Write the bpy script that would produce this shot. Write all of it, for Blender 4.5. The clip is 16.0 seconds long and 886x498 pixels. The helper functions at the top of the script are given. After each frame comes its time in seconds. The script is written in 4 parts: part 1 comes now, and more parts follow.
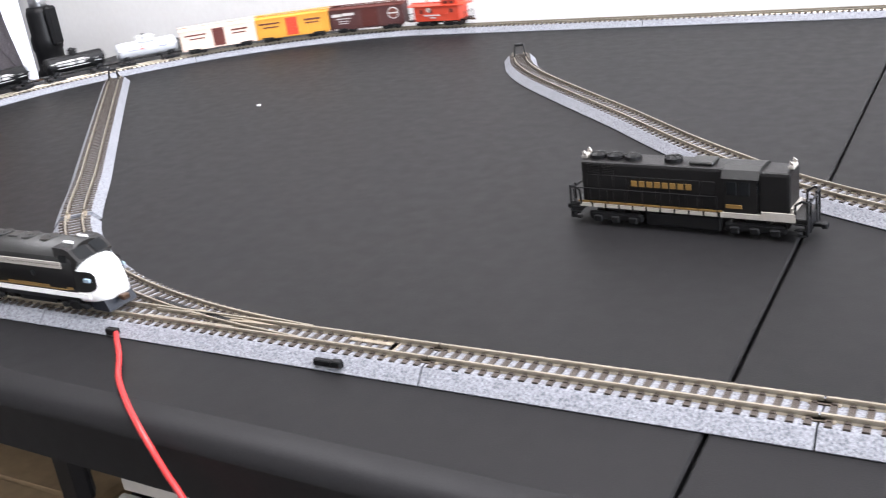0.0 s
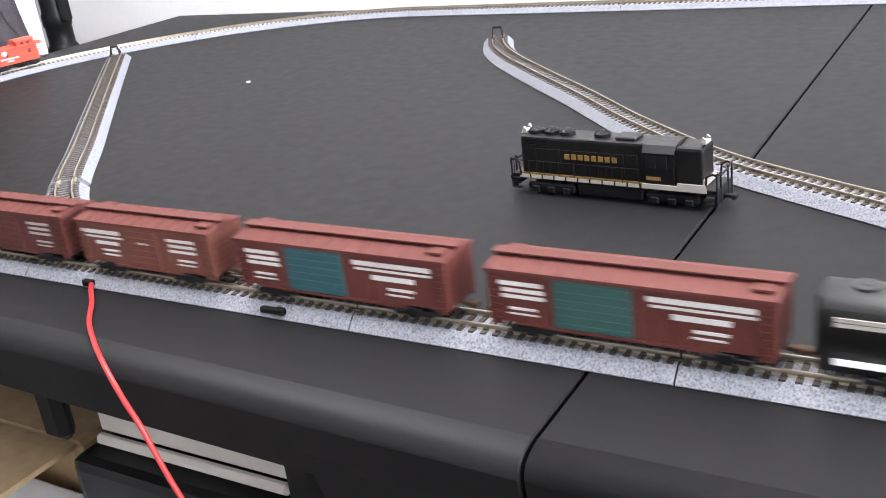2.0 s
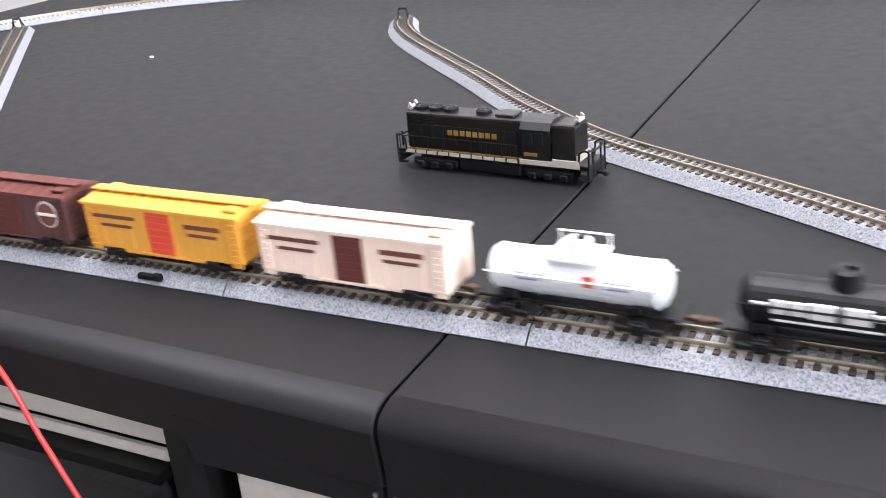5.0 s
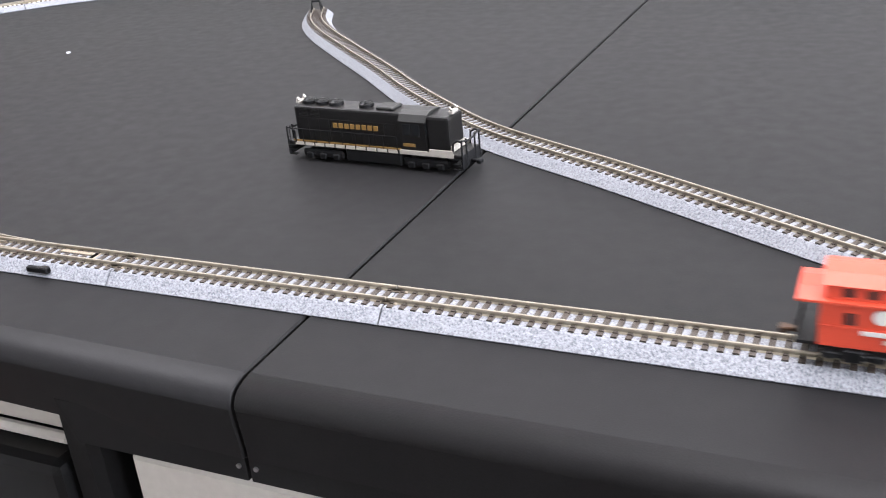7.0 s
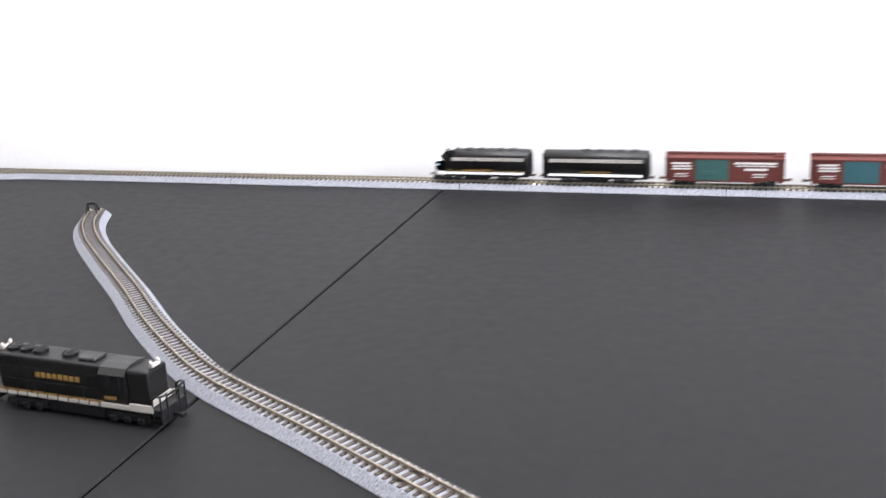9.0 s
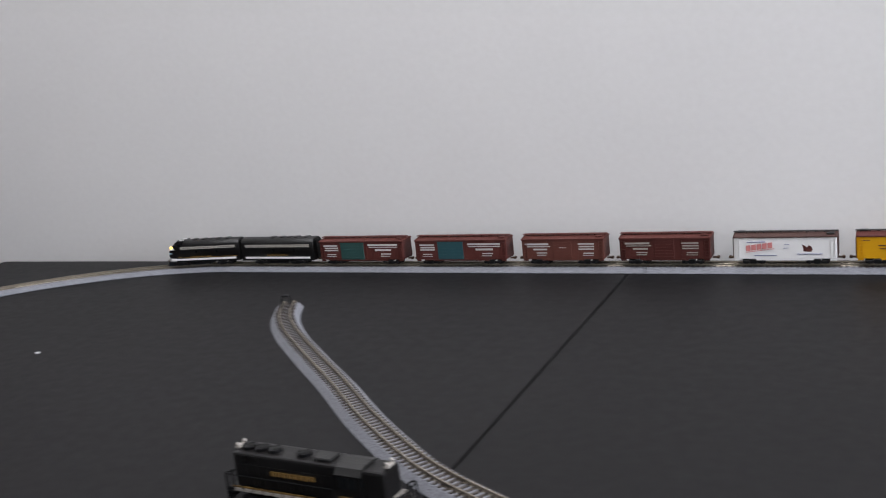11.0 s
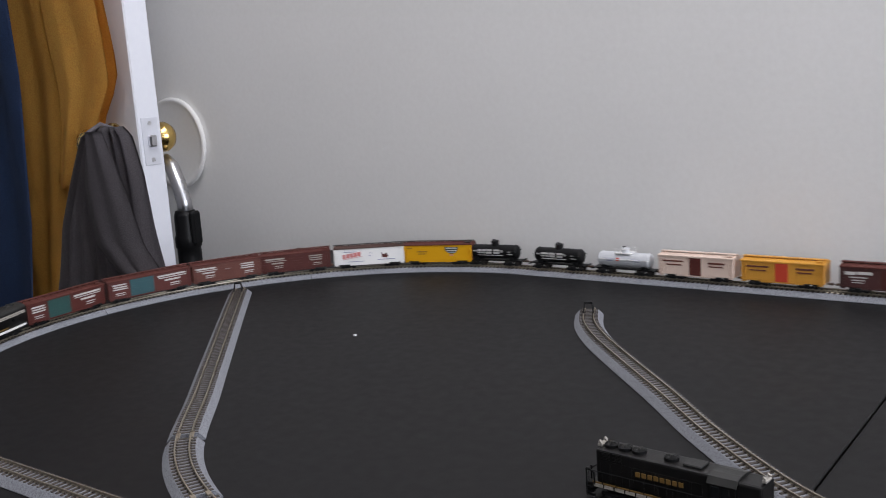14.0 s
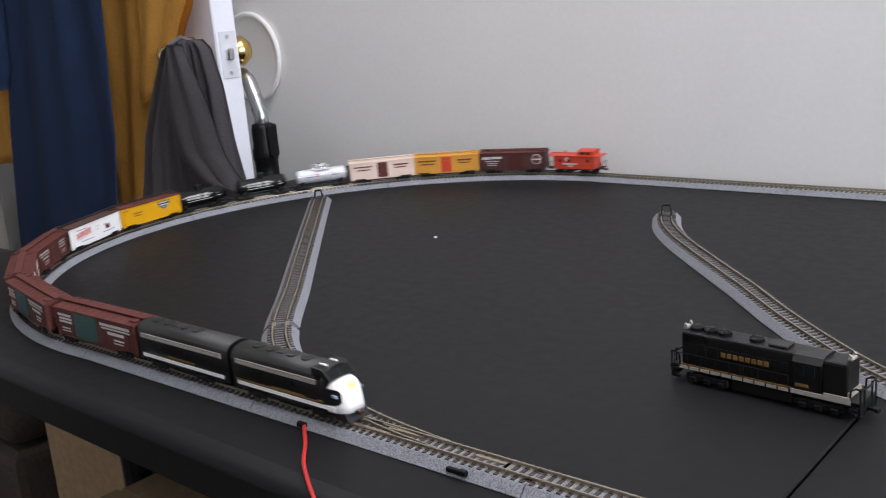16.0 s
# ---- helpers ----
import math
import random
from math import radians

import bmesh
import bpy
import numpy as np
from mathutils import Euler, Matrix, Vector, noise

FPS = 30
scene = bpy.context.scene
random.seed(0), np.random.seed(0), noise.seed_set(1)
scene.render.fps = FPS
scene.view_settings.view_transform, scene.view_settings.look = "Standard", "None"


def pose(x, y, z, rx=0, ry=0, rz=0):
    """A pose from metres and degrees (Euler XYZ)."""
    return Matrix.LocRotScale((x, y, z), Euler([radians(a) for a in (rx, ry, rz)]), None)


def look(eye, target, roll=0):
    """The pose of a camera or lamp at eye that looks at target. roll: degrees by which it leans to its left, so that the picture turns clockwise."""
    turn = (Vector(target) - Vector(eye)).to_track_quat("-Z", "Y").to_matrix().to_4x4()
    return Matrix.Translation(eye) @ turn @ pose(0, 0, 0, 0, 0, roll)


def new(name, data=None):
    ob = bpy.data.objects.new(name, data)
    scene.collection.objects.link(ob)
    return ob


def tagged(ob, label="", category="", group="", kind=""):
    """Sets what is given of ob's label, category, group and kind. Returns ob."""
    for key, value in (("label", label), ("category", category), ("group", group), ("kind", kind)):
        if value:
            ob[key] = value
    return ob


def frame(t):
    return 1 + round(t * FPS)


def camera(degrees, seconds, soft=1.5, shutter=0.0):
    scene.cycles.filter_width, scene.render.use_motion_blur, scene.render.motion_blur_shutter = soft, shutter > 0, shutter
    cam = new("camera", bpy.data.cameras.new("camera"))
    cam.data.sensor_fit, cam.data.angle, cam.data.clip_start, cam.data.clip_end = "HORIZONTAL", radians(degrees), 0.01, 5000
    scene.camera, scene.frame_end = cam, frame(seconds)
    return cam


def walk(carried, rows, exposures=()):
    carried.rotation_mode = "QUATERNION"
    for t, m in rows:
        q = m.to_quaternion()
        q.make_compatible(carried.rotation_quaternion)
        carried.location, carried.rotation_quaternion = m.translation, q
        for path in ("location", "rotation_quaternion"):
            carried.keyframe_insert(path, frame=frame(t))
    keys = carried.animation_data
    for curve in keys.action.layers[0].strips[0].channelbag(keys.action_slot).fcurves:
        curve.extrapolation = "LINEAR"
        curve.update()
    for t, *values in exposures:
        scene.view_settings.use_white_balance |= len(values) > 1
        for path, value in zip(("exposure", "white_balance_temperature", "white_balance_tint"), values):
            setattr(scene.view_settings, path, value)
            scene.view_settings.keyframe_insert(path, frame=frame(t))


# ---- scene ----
cam = camera(47.92, 16.0, soft=1.05, shutter=0.4)
PATH = [
    (0, (0.0702, -0.2528, 0.1601), (-0.4196, 0.5407, -0.2013), -7.81),
    (0.5, (0.0885, -0.2372, 0.1566), (-0.4011, 0.5509, -0.2165), -9.16),
    (1, (0.1002, -0.2376, 0.1521), (-0.3896, 0.5500, -0.2217), -8.70),
    (1.5, (0.1097, -0.2571, 0.1579), (-0.3677, 0.5342, -0.2240), -7.63),
    (2, (0.1196, -0.2724, 0.1643), (-0.3839, 0.5051, -0.2125), -7.41),
    (2.5, (0.1237, -0.2807, 0.1697), (-0.3611, 0.5041, -0.2164), -6.65),
    (3, (0.1256, -0.2779, 0.1644), (-0.3491, 0.5135, -0.2207), -5.84),
    (3.5, (0.1237, -0.2798, 0.1661), (-0.3342, 0.5175, -0.2273), -5.20),
    (4, (0.1338, -0.2782, 0.1605), (-0.3267, 0.5206, -0.2266), -5.48),
    (6.5, (0.1676, -0.2724, 0.1611), (-0.2318, 0.5452, -0.2536), -4.82),
    (7, (0.1902, -0.2803, 0.1692), (-0.2127, 0.5356, -0.2455), -5.58),
    (7.5, (0.2025, -0.2710, 0.1694), (-0.2054, 0.5409, -0.2483), -6.69),
    (8, (0.2159, -0.2588, 0.1763), (-0.1806, 0.5699, -0.2187), -6.68),
    (8.5, (0.2362, -0.2476, 0.1952), (-0.1130, 0.6275, -0.1399), -4.77),
    (9, (0.2605, -0.2299, 0.2119), (-0.0341, 0.6801, -0.0798), -2.92),
    (9.5, (0.2625, -0.2267, 0.2139), (-0.0179, 0.6972, -0.0464), -3.08),
    (10, (0.2590, -0.2260, 0.2200), (-0.0280, 0.7012, -0.0200), -4.60),
    (12.5, (0.1585, -0.3091, 0.2385), (-0.4317, 0.4762, 0.0516), -5.16),
    (13, (0.1717, -0.3294, 0.2494), (-0.4174, 0.4562, 0.0605), -5.14),
    (13.5, (0.1649, -0.3116, 0.2399), (-0.4314, 0.4702, 0.0571), -4.43),
    (14, (0.1475, -0.2979, 0.2324), (-0.4495, 0.4837, 0.0517), -3.94),
    (14.5, (0.1390, -0.2898, 0.2270), (-0.4731, 0.4754, 0.0274), -3.94),
    (15, (0.1289, -0.2933, 0.2061), (-0.5217, 0.4258, -0.0379), -3.85),
    (15.5, (0.1428, -0.3129, 0.2141), (-0.5191, 0.3938, -0.0360), -4.69),
    (16, (0.1470, -0.3253, 0.2167), (-0.4924, 0.4024, -0.0315), -4.77),
]
EXPO = [(0, 1.52), (1, 1.6), (4, 1.72), (8, 1.65), (8.5, 1.55), (9, 1.38), (9.5, 0.68), (10, 0.36), (12.5, -0.18), (14.5, -0.12), (15, -0.06), (16, 0.16)]
walk(cam, [(t, look(eye, target, roll)) for t, eye, target, roll in PATH], EXPO)

# ---- light: daylight from a window behind the camera, and an invented overhead fill ----
world = bpy.data.worlds.new("world")
scene.world = world
world.use_nodes = True
wn = world.node_tree
sky = wn.nodes.new("ShaderNodeTexSky")
sky.sky_type, sky.sun_disc, sky.sun_elevation, sky.sun_rotation = "NISHITA", False, radians(35), radians(200)
wn.links.new(sky.outputs[0], wn.nodes["Background"].inputs[0])
wn.nodes["Background"].inputs[1].default_value = 0.12


def area(name, m, sx, sy, watts, colour):
    lamp = bpy.data.lights.new(name, "AREA")
    lamp.shape, lamp.size, lamp.size_y, lamp.energy, lamp.color = "RECTANGLE", sx, sy, watts, colour
    ob = new(name, lamp)
    ob.matrix_world = m
    return ob


area("window_daylight", look((2.33, -0.20, 0.75), (-0.2, 0.2, 0.15)), 1.5, 1.3, 52, (0.92, 0.95, 1.06))
# overhead fill, added to brighten tops and roofs; no such lamp is known
area("overhead_fill", look((-0.1, 0.1, 1.60), (-0.1, 0.101, 0)), 0.9, 0.9, 20, (0.99, 0.97, 1.03))

# ---- materials ----
MATS = {}


def mat(name, colour, rough=0.5, metal=0.0, grain=0.0, scale=300.0, blotch=0.12, bump=0.0, spec=0.5, emit=0.0):
    """Colour with blotches and fine grain, worn gloss and fine relief."""
    if name in MATS:
        return MATS[name]
    m = bpy.data.materials.new(name)
    m.use_nodes = True
    nt = m.node_tree
    b = nt.nodes["Principled BSDF"]
    b.inputs["Roughness"].default_value, b.inputs["Metallic"].default_value = rough, metal
    b.inputs["Specular IOR Level"].default_value = spec
    tc = nt.nodes.new("ShaderNodeTexCoord")
    big, fine = nt.nodes.new("ShaderNodeTexNoise"), nt.nodes.new("ShaderNodeTexNoise")
    big.inputs["Scale"].default_value, fine.inputs["Scale"].default_value = scale / 14, scale
    big.inputs["Detail"].default_value = 4
    for n in (big, fine):
        nt.links.new(tc.outputs["Object"], n.inputs["Vector"])
    info = nt.nodes.new("ShaderNodeObjectInfo")
    mix = nt.nodes.new("ShaderNodeMix")
    mix.data_type = "RGBA"
    c = Vector(colour)
    mix.inputs[6].default_value = (*(c * (1 - blotch)), 1)
    mix.inputs[7].default_value = (*(c * (1 + blotch)), 1)
    nt.links.new(big.outputs[0], mix.inputs[0])
    mix2 = nt.nodes.new("ShaderNodeMix")
    mix2.data_type, mix2.blend_type = "RGBA", "OVERLAY"
    mix2.inputs[0].default_value = grain
    nt.links.new(mix.outputs[2], mix2.inputs[6])
    nt.links.new(fine.outputs[0], mix2.inputs[7])
    hsv = nt.nodes.new("ShaderNodeHueSaturation")
    mr = nt.nodes.new("ShaderNodeMapRange")
    mr.inputs[3].default_value, mr.inputs[4].default_value = 0.94, 1.06
    nt.links.new(info.outputs["Random"], mr.inputs[0])
    nt.links.new(mr.outputs[0], hsv.inputs["Value"])
    nt.links.new(mix2.outputs[2], hsv.inputs["Color"])
    nt.links.new(hsv.outputs[0], b.inputs["Base Color"])
    rr = nt.nodes.new("ShaderNodeMapRange")
    rr.inputs[3].default_value, rr.inputs[4].default_value = max(0.02, rough - 0.08), min(1, rough + 0.08)
    nt.links.new(big.outputs[0], rr.inputs[0])
    nt.links.new(rr.outputs[0], b.inputs["Roughness"])
    if bump:
        bp = nt.nodes.new("ShaderNodeBump")
        bp.inputs["Strength"].default_value, bp.inputs["Distance"].default_value = bump, 0.0006
        nt.links.new(fine.outputs[0], bp.inputs["Height"])
        nt.links.new(bp.outputs[0], b.inputs["Normal"])
    if emit:
        b.inputs["Emission Color"].default_value, b.inputs["Emission Strength"].default_value = (*colour, 1), emit
    MATS[name] = m
    return m


def speckled(name, base, dark, light, scale):
    """Granite-like printed ballast: light grey with dark and white specks."""
    m = mat(name, base, 0.75, 0, 0.2, 900, 0.08, 0.5)
    nt = m.node_tree
    b = nt.nodes["Principled BSDF"]
    tc = nt.nodes.new("ShaderNodeTexCoord")
    n1 = nt.nodes.new("ShaderNodeTexNoise")
    n1.inputs["Scale"].default_value, n1.inputs["Detail"].default_value = scale, 3
    nt.links.new(tc.outputs["Object"], n1.inputs["Vector"])
    ramp = nt.nodes.new("ShaderNodeValToRGB")
    e = ramp.color_ramp.elements
    e[0].position, e[0].color = 0.33, (*dark, 1)
    e[1].position, e[1].color = 0.68, (*light, 1)
    k = e.new(0.46)
    k.color = (*base, 1)
    nt.links.new(n1.outputs[0], ramp.inputs[0])
    nt.links.new(ramp.outputs[0], b.inputs["Base Color"])
    return m


M_TABLE = mat("black_table_plastic", (0.0098, 0.0095, 0.0099), 0.52, 0, 0.35, 1500, 0.10, 0.09, 0.13)
M_BALLAST = speckled("grey_ballast", (0.180, 0.186, 0.205), (0.102, 0.107, 0.124), (0.250, 0.257, 0.280), 1150)
M_TIE = mat("brown_plastic_tie", (0.040, 0.030, 0.023), 0.5, 0, 0.4, 2500, 0.3, 0.3)
M_RAIL = mat("nickel_silver_rail", (0.3224, 0.2852, 0.2232), 0.34, 0.7, 0.2, 2000, 0.15)
M_JOINER = mat("tan_plastic_joiner", (0.216, 0.18, 0.132), 0.55, 0, 0.2, 1500)
M_BLACK = mat("black_plastic", (0.0055, 0.0055, 0.006), 0.45, 0, 0.2, 1500, 0.2, 0.15, 0.2)
M_LOCO = mat("satin_black_paint", (0.006, 0.0056, 0.0056), 0.36, 0, 0.2, 2500, 0.2, 0.12, 0.3)
M_ROOFBLK = mat("greyish_black_roof", (0.0125, 0.0125, 0.0115), 0.5, 0, 0.3, 1800, 0.25, 0.2)
M_WHITE = mat("white_paint", (0.82, 0.81, 0.79), 0.4, 0, 0.1, 1500, 0.04)
M_STRIPE = mat("cream_stripe", (0.34, 0.315, 0.28), 0.45, 0, 0.1, 1500, 0.06)
M_GOLD = mat("gold_lettering", (0.20, 0.115, 0.030), 0.45, 0.1, 0.1, 1500)
M_LETTER = mat("white_lettering", (0.54, 0.5256, 0.504), 0.5, 0, 0.1, 1500)
M_OXIDE = mat("oxide_red_paint", (0.092, 0.024, 0.019), 0.5, 0, 0.25, 1800, 0.15, 0.2, 0.3)
M_OXIDE2 = mat("faded_brick_paint", (0.120, 0.040, 0.029), 0.55, 0, 0.25, 1800, 0.15, 0.2, 0.3)
M_OXIDE3 = mat("dark_oxide_paint", (0.076, 0.020, 0.016), 0.5, 0, 0.25, 1800, 0.15, 0.2, 0.3)
M_BROWN = mat("tuscan_brown_paint", (0.062, 0.02108, 0.01984), 0.5, 0, 0.25, 1800, 0.15, 0.2)
M_ROOFRED = mat("oxide_roof", (0.098, 0.031, 0.025), 0.6, 0, 0.3, 1800, 0.18, 0.2, 0.2)
M_ROOFBRN = mat("brown_roof", (0.078, 0.044, 0.037), 0.6, 0, 0.3, 1800, 0.18, 0.2, 0.2)
M_GREEN = mat("teal_green_door", (0.021, 0.069, 0.063), 0.5, 0, 0.2, 1500, 0.15)
M_TEAL = mat("blue_teal_door", (0.018, 0.072, 0.084), 0.5, 0, 0.2, 1500, 0.15)
M_YELLOW = mat("reefer_yellow", (0.66, 0.33, 0.006), 0.45, 0, 0.1, 1500, 0.06, 0, 0.25)
M_ORANGE = mat("orange_yellow_paint", (0.6, 0.285, 0.0375), 0.45, 0, 0.15, 1500, 0.06)
M_CREAM = mat("cream_pink_paint", (0.70, 0.55, 0.46), 0.5, 0, 0.15, 1500, 0.06)
M_RED = mat("bright_red_paint", (0.5184, 0.054, 0.0252), 0.42, 0, 0.15, 1500, 0.06)
M_SILVER = mat("silver_tank_paint", (0.55, 0.56, 0.58), 0.38, 0.1, 0.1, 1500, 0.05)
M_BLUE = mat("blue_print", (0.13, 0.14, 0.30), 0.5)
M_GLASS = mat("dark_cab_glass", (0.010, 0.011, 0.012), 0.16, 0, 0, 500, 0.05, 0, 0.15)
M_WHEEL = mat("blackened_wheel", (0.035, 0.03, 0.028), 0.4, 0.4, 0.2, 2000, 0.2)
M_COPPER = mat("bronze_coupler", (0.075, 0.040, 0.022), 0.4, 0.6, 0.2, 2000)
M_PILOT = mat("blue_black_pilot", (0.010, 0.012, 0.017), 0.35, 0, 0.2, 1500, 0.2)
M_PINK = mat("faded_red_print", (0.60, 0.22, 0.21), 0.5)
M_SHIELD = mat("dark_green_print", (0.02, 0.035, 0.03), 0.5)
M_PALEBLUE = mat("pale_blue_print", (0.30, 0.42, 0.50), 0.5)
M_HEADLIGHT = mat("headlight_glow", (1.0, 0.62, 0.15), 0.3, 0, 0, 500, 0.02, 0, 0.5, 2.0)
M_WALL = mat("off_white_wall_paint", (0.74, 0.73, 0.71), 0.85, 0, 0.10, 160, 0.025, 0.25)
M_DOOR = mat("white_door_paint", (0.74, 0.75, 0.80), 0.45, 0, 0.08, 120, 0.04, 0.1)
M_BRASS = mat("polished_brass", (0.72, 0.50, 0.18), 0.18, 1.0, 0.1, 200)
M_STEEL = mat("satin_steel", (0.60, 0.60, 0.62), 0.28, 1.0, 0.1, 300)
M_PLATE = mat("painted_plate", (0.68, 0.69, 0.74), 0.4, 0.3, 0.1, 300)
M_WIRE = mat("red_wire_insulation", (0.4464, 0.0216, 0.0216), 0.35, 0, 0.1, 600, 0.06)
M_GREYCLOTH = mat("charcoal_cloth", (0.105, 0.094, 0.102), 0.95, 0, 0.5, 700, 0.15, 0.8)
M_YELLOWCLOTH = mat("mustard_cloth", (0.70, 0.38, 0.075), 0.9, 0, 0.4, 500, 0.12, 0.6)
M_NAVY = mat("navy_cloth", (0.022, 0.048, 0.125), 0.9, 0, 0.4, 500, 0.2, 0.6)
M_GREYFAB = mat("grey_upholstery", (0.115, 0.112, 0.108), 0.95, 0, 0.5, 600, 0.15, 0.7)
M_CARD = mat("brown_cardboard", (0.315, 0.217, 0.119), 0.85, 0, 0.3, 120, 0.10, 0.3)
M_GREYPLAST = mat("light_grey_plastic", (0.50, 0.47, 0.43), 0.5, 0, 0.1, 200, 0.06, 0.1)
M_CARPET = mat("dark_brown_carpet", (0.05, 0.0375, 0.03), 0.95, 0, 0.6, 220, 0.25, 1.0)
M_CEIL = mat("white_ceiling", (0.80, 0.80, 0.79), 0.9, 0, 0.1, 60, 0.02, 0.3)
M_PAPER = mat("white_paper", (0.75, 0.75, 0.76), 0.8, 0, 0.1, 100, 0.05)


# ---- mesh helpers ----
def link(name, bm, material, parent=None, label="", smooth=False):
    me = bpy.data.meshes.new(name)
    bmesh.ops.recalc_face_normals(bm, faces=bm.faces[:])
    bm.to_mesh(me)
    bm.free()
    for m in material if isinstance(material, (list, tuple)) else (material,):
        me.materials.append(m)
    if smooth:
        for p in me.polygons:
            p.use_smooth = True
    ob = new(name, me)
    if parent:
        ob.parent = parent
    return tagged(ob, label)


def part(name, bm, material, parent, label="", smooth=False):
    return link(name, bm, material, parent, label, smooth)


def box(x0, x1, y0, y1, z0, z1, bevel=0.0, bm=None, seg=1):
    target = bm or bmesh.new()
    b = bmesh.new() if bevel else target
    vs = [b.verts.new((x, y, z)) for x in (x0, x1) for y in (y0, y1) for z in (z0, z1)]
    for q in ((0, 1, 3, 2), (4, 6, 7, 5), (0, 4, 5, 1), (2, 3, 7, 6), (0, 2, 6, 4), (1, 5, 7, 3)):
        b.faces.new([vs[i] for i in q])
    if bevel:
        bmesh.ops.bevel(b, geom=b.edges[:], offset=bevel, segments=seg, affect="EDGES", profile=0.6)
        join(target, b)
    return target


def join(target, b):
    me = bpy.data.meshes.new("tmp")
    b.to_mesh(me)
    b.free()
    target.from_mesh(me)
    bpy.data.meshes.remove(me)
    return target


def prism(profile, x0, x1, bm=None, axis="x"):
    """A closed (y, z) profile drawn out along x (or an (x, z) profile along y)."""
    b = bm or bmesh.new()
    put = (lambda p, t: (t, p[0], p[1])) if axis == "x" else ((lambda p, t: (p[0], t, p[1])) if axis == "y" else (lambda p, t: (p[0], p[1], t)))
    a = [b.verts.new(put(p, x0)) for p in profile]
    c = [b.verts.new(put(p, x1)) for p in profile]
    n = len(profile)
    b.faces.new(a)
    b.faces.new(c[::-1])
    for i in range(n):
        b.faces.new((a[i], c[i], c[(i + 1) % n], a[(i + 1) % n]))
    return b


def cyl(p0, p1, r0, r1=None, n=12, bm=None):
    b = bm or bmesh.new()
    p0, p1 = Vector(p0), Vector(p1)
    q = (p1 - p0).to_track_quat("Z", "Y")
    r1 = r0 if r1 is None else r1
    rings = []
    for p, r in ((p0, r0), (p1, r1)):
        rings.append([b.verts.new(p + q @ Vector((r * math.cos(2 * math.pi * i / n), r * math.sin(2 * math.pi * i / n), 0))) for i in range(n)])
    b.faces.new(rings[0][::-1])
    b.faces.new(rings[1])
    for i in range(n):
        b.faces.new((rings[0][i], rings[0][(i + 1) % n], rings[1][(i + 1) % n], rings[1][i]))
    return b


def lathe(profile, m=None, n=16, bm=None):
    """(radius, height) rings turned about z, then moved by m."""
    b = bm or bmesh.new()
    m = m or Matrix()
    rings = [[b.verts.new(m @ Vector((r * math.cos(2 * math.pi * i / n), r * math.sin(2 * math.pi * i / n), h))) for i in range(n)] for r, h in profile]
    for u, w in zip(rings, rings[1:]):
        for i in range(n):
            b.faces.new((u[i], u[(i + 1) % n], w[(i + 1) % n], w[i]))
    b.faces.new(rings[0][::-1])
    b.faces.new(rings[-1])
    return b


def sweep(points, profile, bm=None):
    """A (side, up) profile carried along level points (x, y, heading)."""
    b = bm or bmesh.new()
    rings = []
    for x, y, h in points:
        c, s = math.cos(h), math.sin(h)
        rings.append([b.verts.new((x - s * u, y + c * u, z)) for u, z in profile])
    n = len(profile)
    for r0, r1 in zip(rings, rings[1:]):
        for i in range(n):
            b.faces.new((r0[i], r1[i], r1[(i + 1) % n], r0[(i + 1) % n]))
    b.faces.new(rings[0])
    b.faces.new(rings[-1][::-1])
    return b


def tube(points, r, n=8, bm=None):
    b = bm or bmesh.new()
    pts = [Vector(p) for p in points]
    rings = []
    for i, p in enumerate(pts):
        d = pts[min(i + 1, len(pts) - 1)] - pts[max(i - 1, 0)]
        q = d.to_track_quat("Z", "Y")
        rings.append([b.verts.new(p + q @ Vector((r * math.cos(2 * math.pi * k / n), r * math.sin(2 * math.pi * k / n), 0))) for k in range(n)])
    for u, w in zip(rings, rings[1:]):
        for k in range(n):
            b.faces.new((u[k], u[(k + 1) % n], w[(k + 1) % n], w[k]))
    b.faces.new(rings[0][::-1])
    b.faces.new(rings[-1])
    return b


def spline(ctrl, step=0.006):
    """Catmull-Rom through level points, as (x, y, heading)."""
    c = [Vector(p) for p in ctrl]
    c = [2 * c[0] - c[1]] + c + [2 * c[-1] - c[-2]]
    pts = []
    for i in range(1, len(c) - 2):
        n = max(2, int((c[i + 1] - c[i]).length / step))
        for k in range(n):
            t = k / n
            pts.append(0.5 * (2 * c[i] + (c[i + 1] - c[i - 1]) * t + (2 * c[i - 1] - 5 * c[i] + 4 * c[i + 1] - c[i + 2]) * t * t + (3 * c[i] - c[i - 1] - 3 * c[i + 1] + c[i + 2]) * t ** 3))
    pts.append(c[-2])
    return headed(pts)


def headed(pts):
    out = []
    for i, p in enumerate(pts):
        d = pts[min(i + 1, len(pts) - 1)] - pts[max(i - 1, 0)]
        out.append((p.x, p.y, math.atan2(d.y, d.x)))
    return out


def empty(name, label, category, group=""):
    return tagged(new(name), label, category, group)


# ---- room ----
FLOOR, CEIL, YB, YF, XL, XR = -0.74, 1.66, 0.668, -2.2, -2.3, 2.4
tagged(link("floor", box(XL, XR, YF, YB, FLOOR - 0.05, FLOOR), M_CARPET), "dark brown carpet floor under the tables", kind="structure")
tagged(link("ceiling", box(XL, XR, YF, YB, CEIL, CEIL + 0.05), M_CEIL), "plain white ceiling above the room", kind="structure")
tagged(link("wall_north", box(XL - 0.1, XR + 0.1, YB, YB + 0.1, FLOOR, CEIL), M_WALL), "plain off-white painted wall behind the layout", kind="structure")
tagged(link("wall_west", box(XL - 0.1, XL, YF, YB, FLOOR, CEIL), M_WALL), "plain off-white painted side wall", kind="structure")
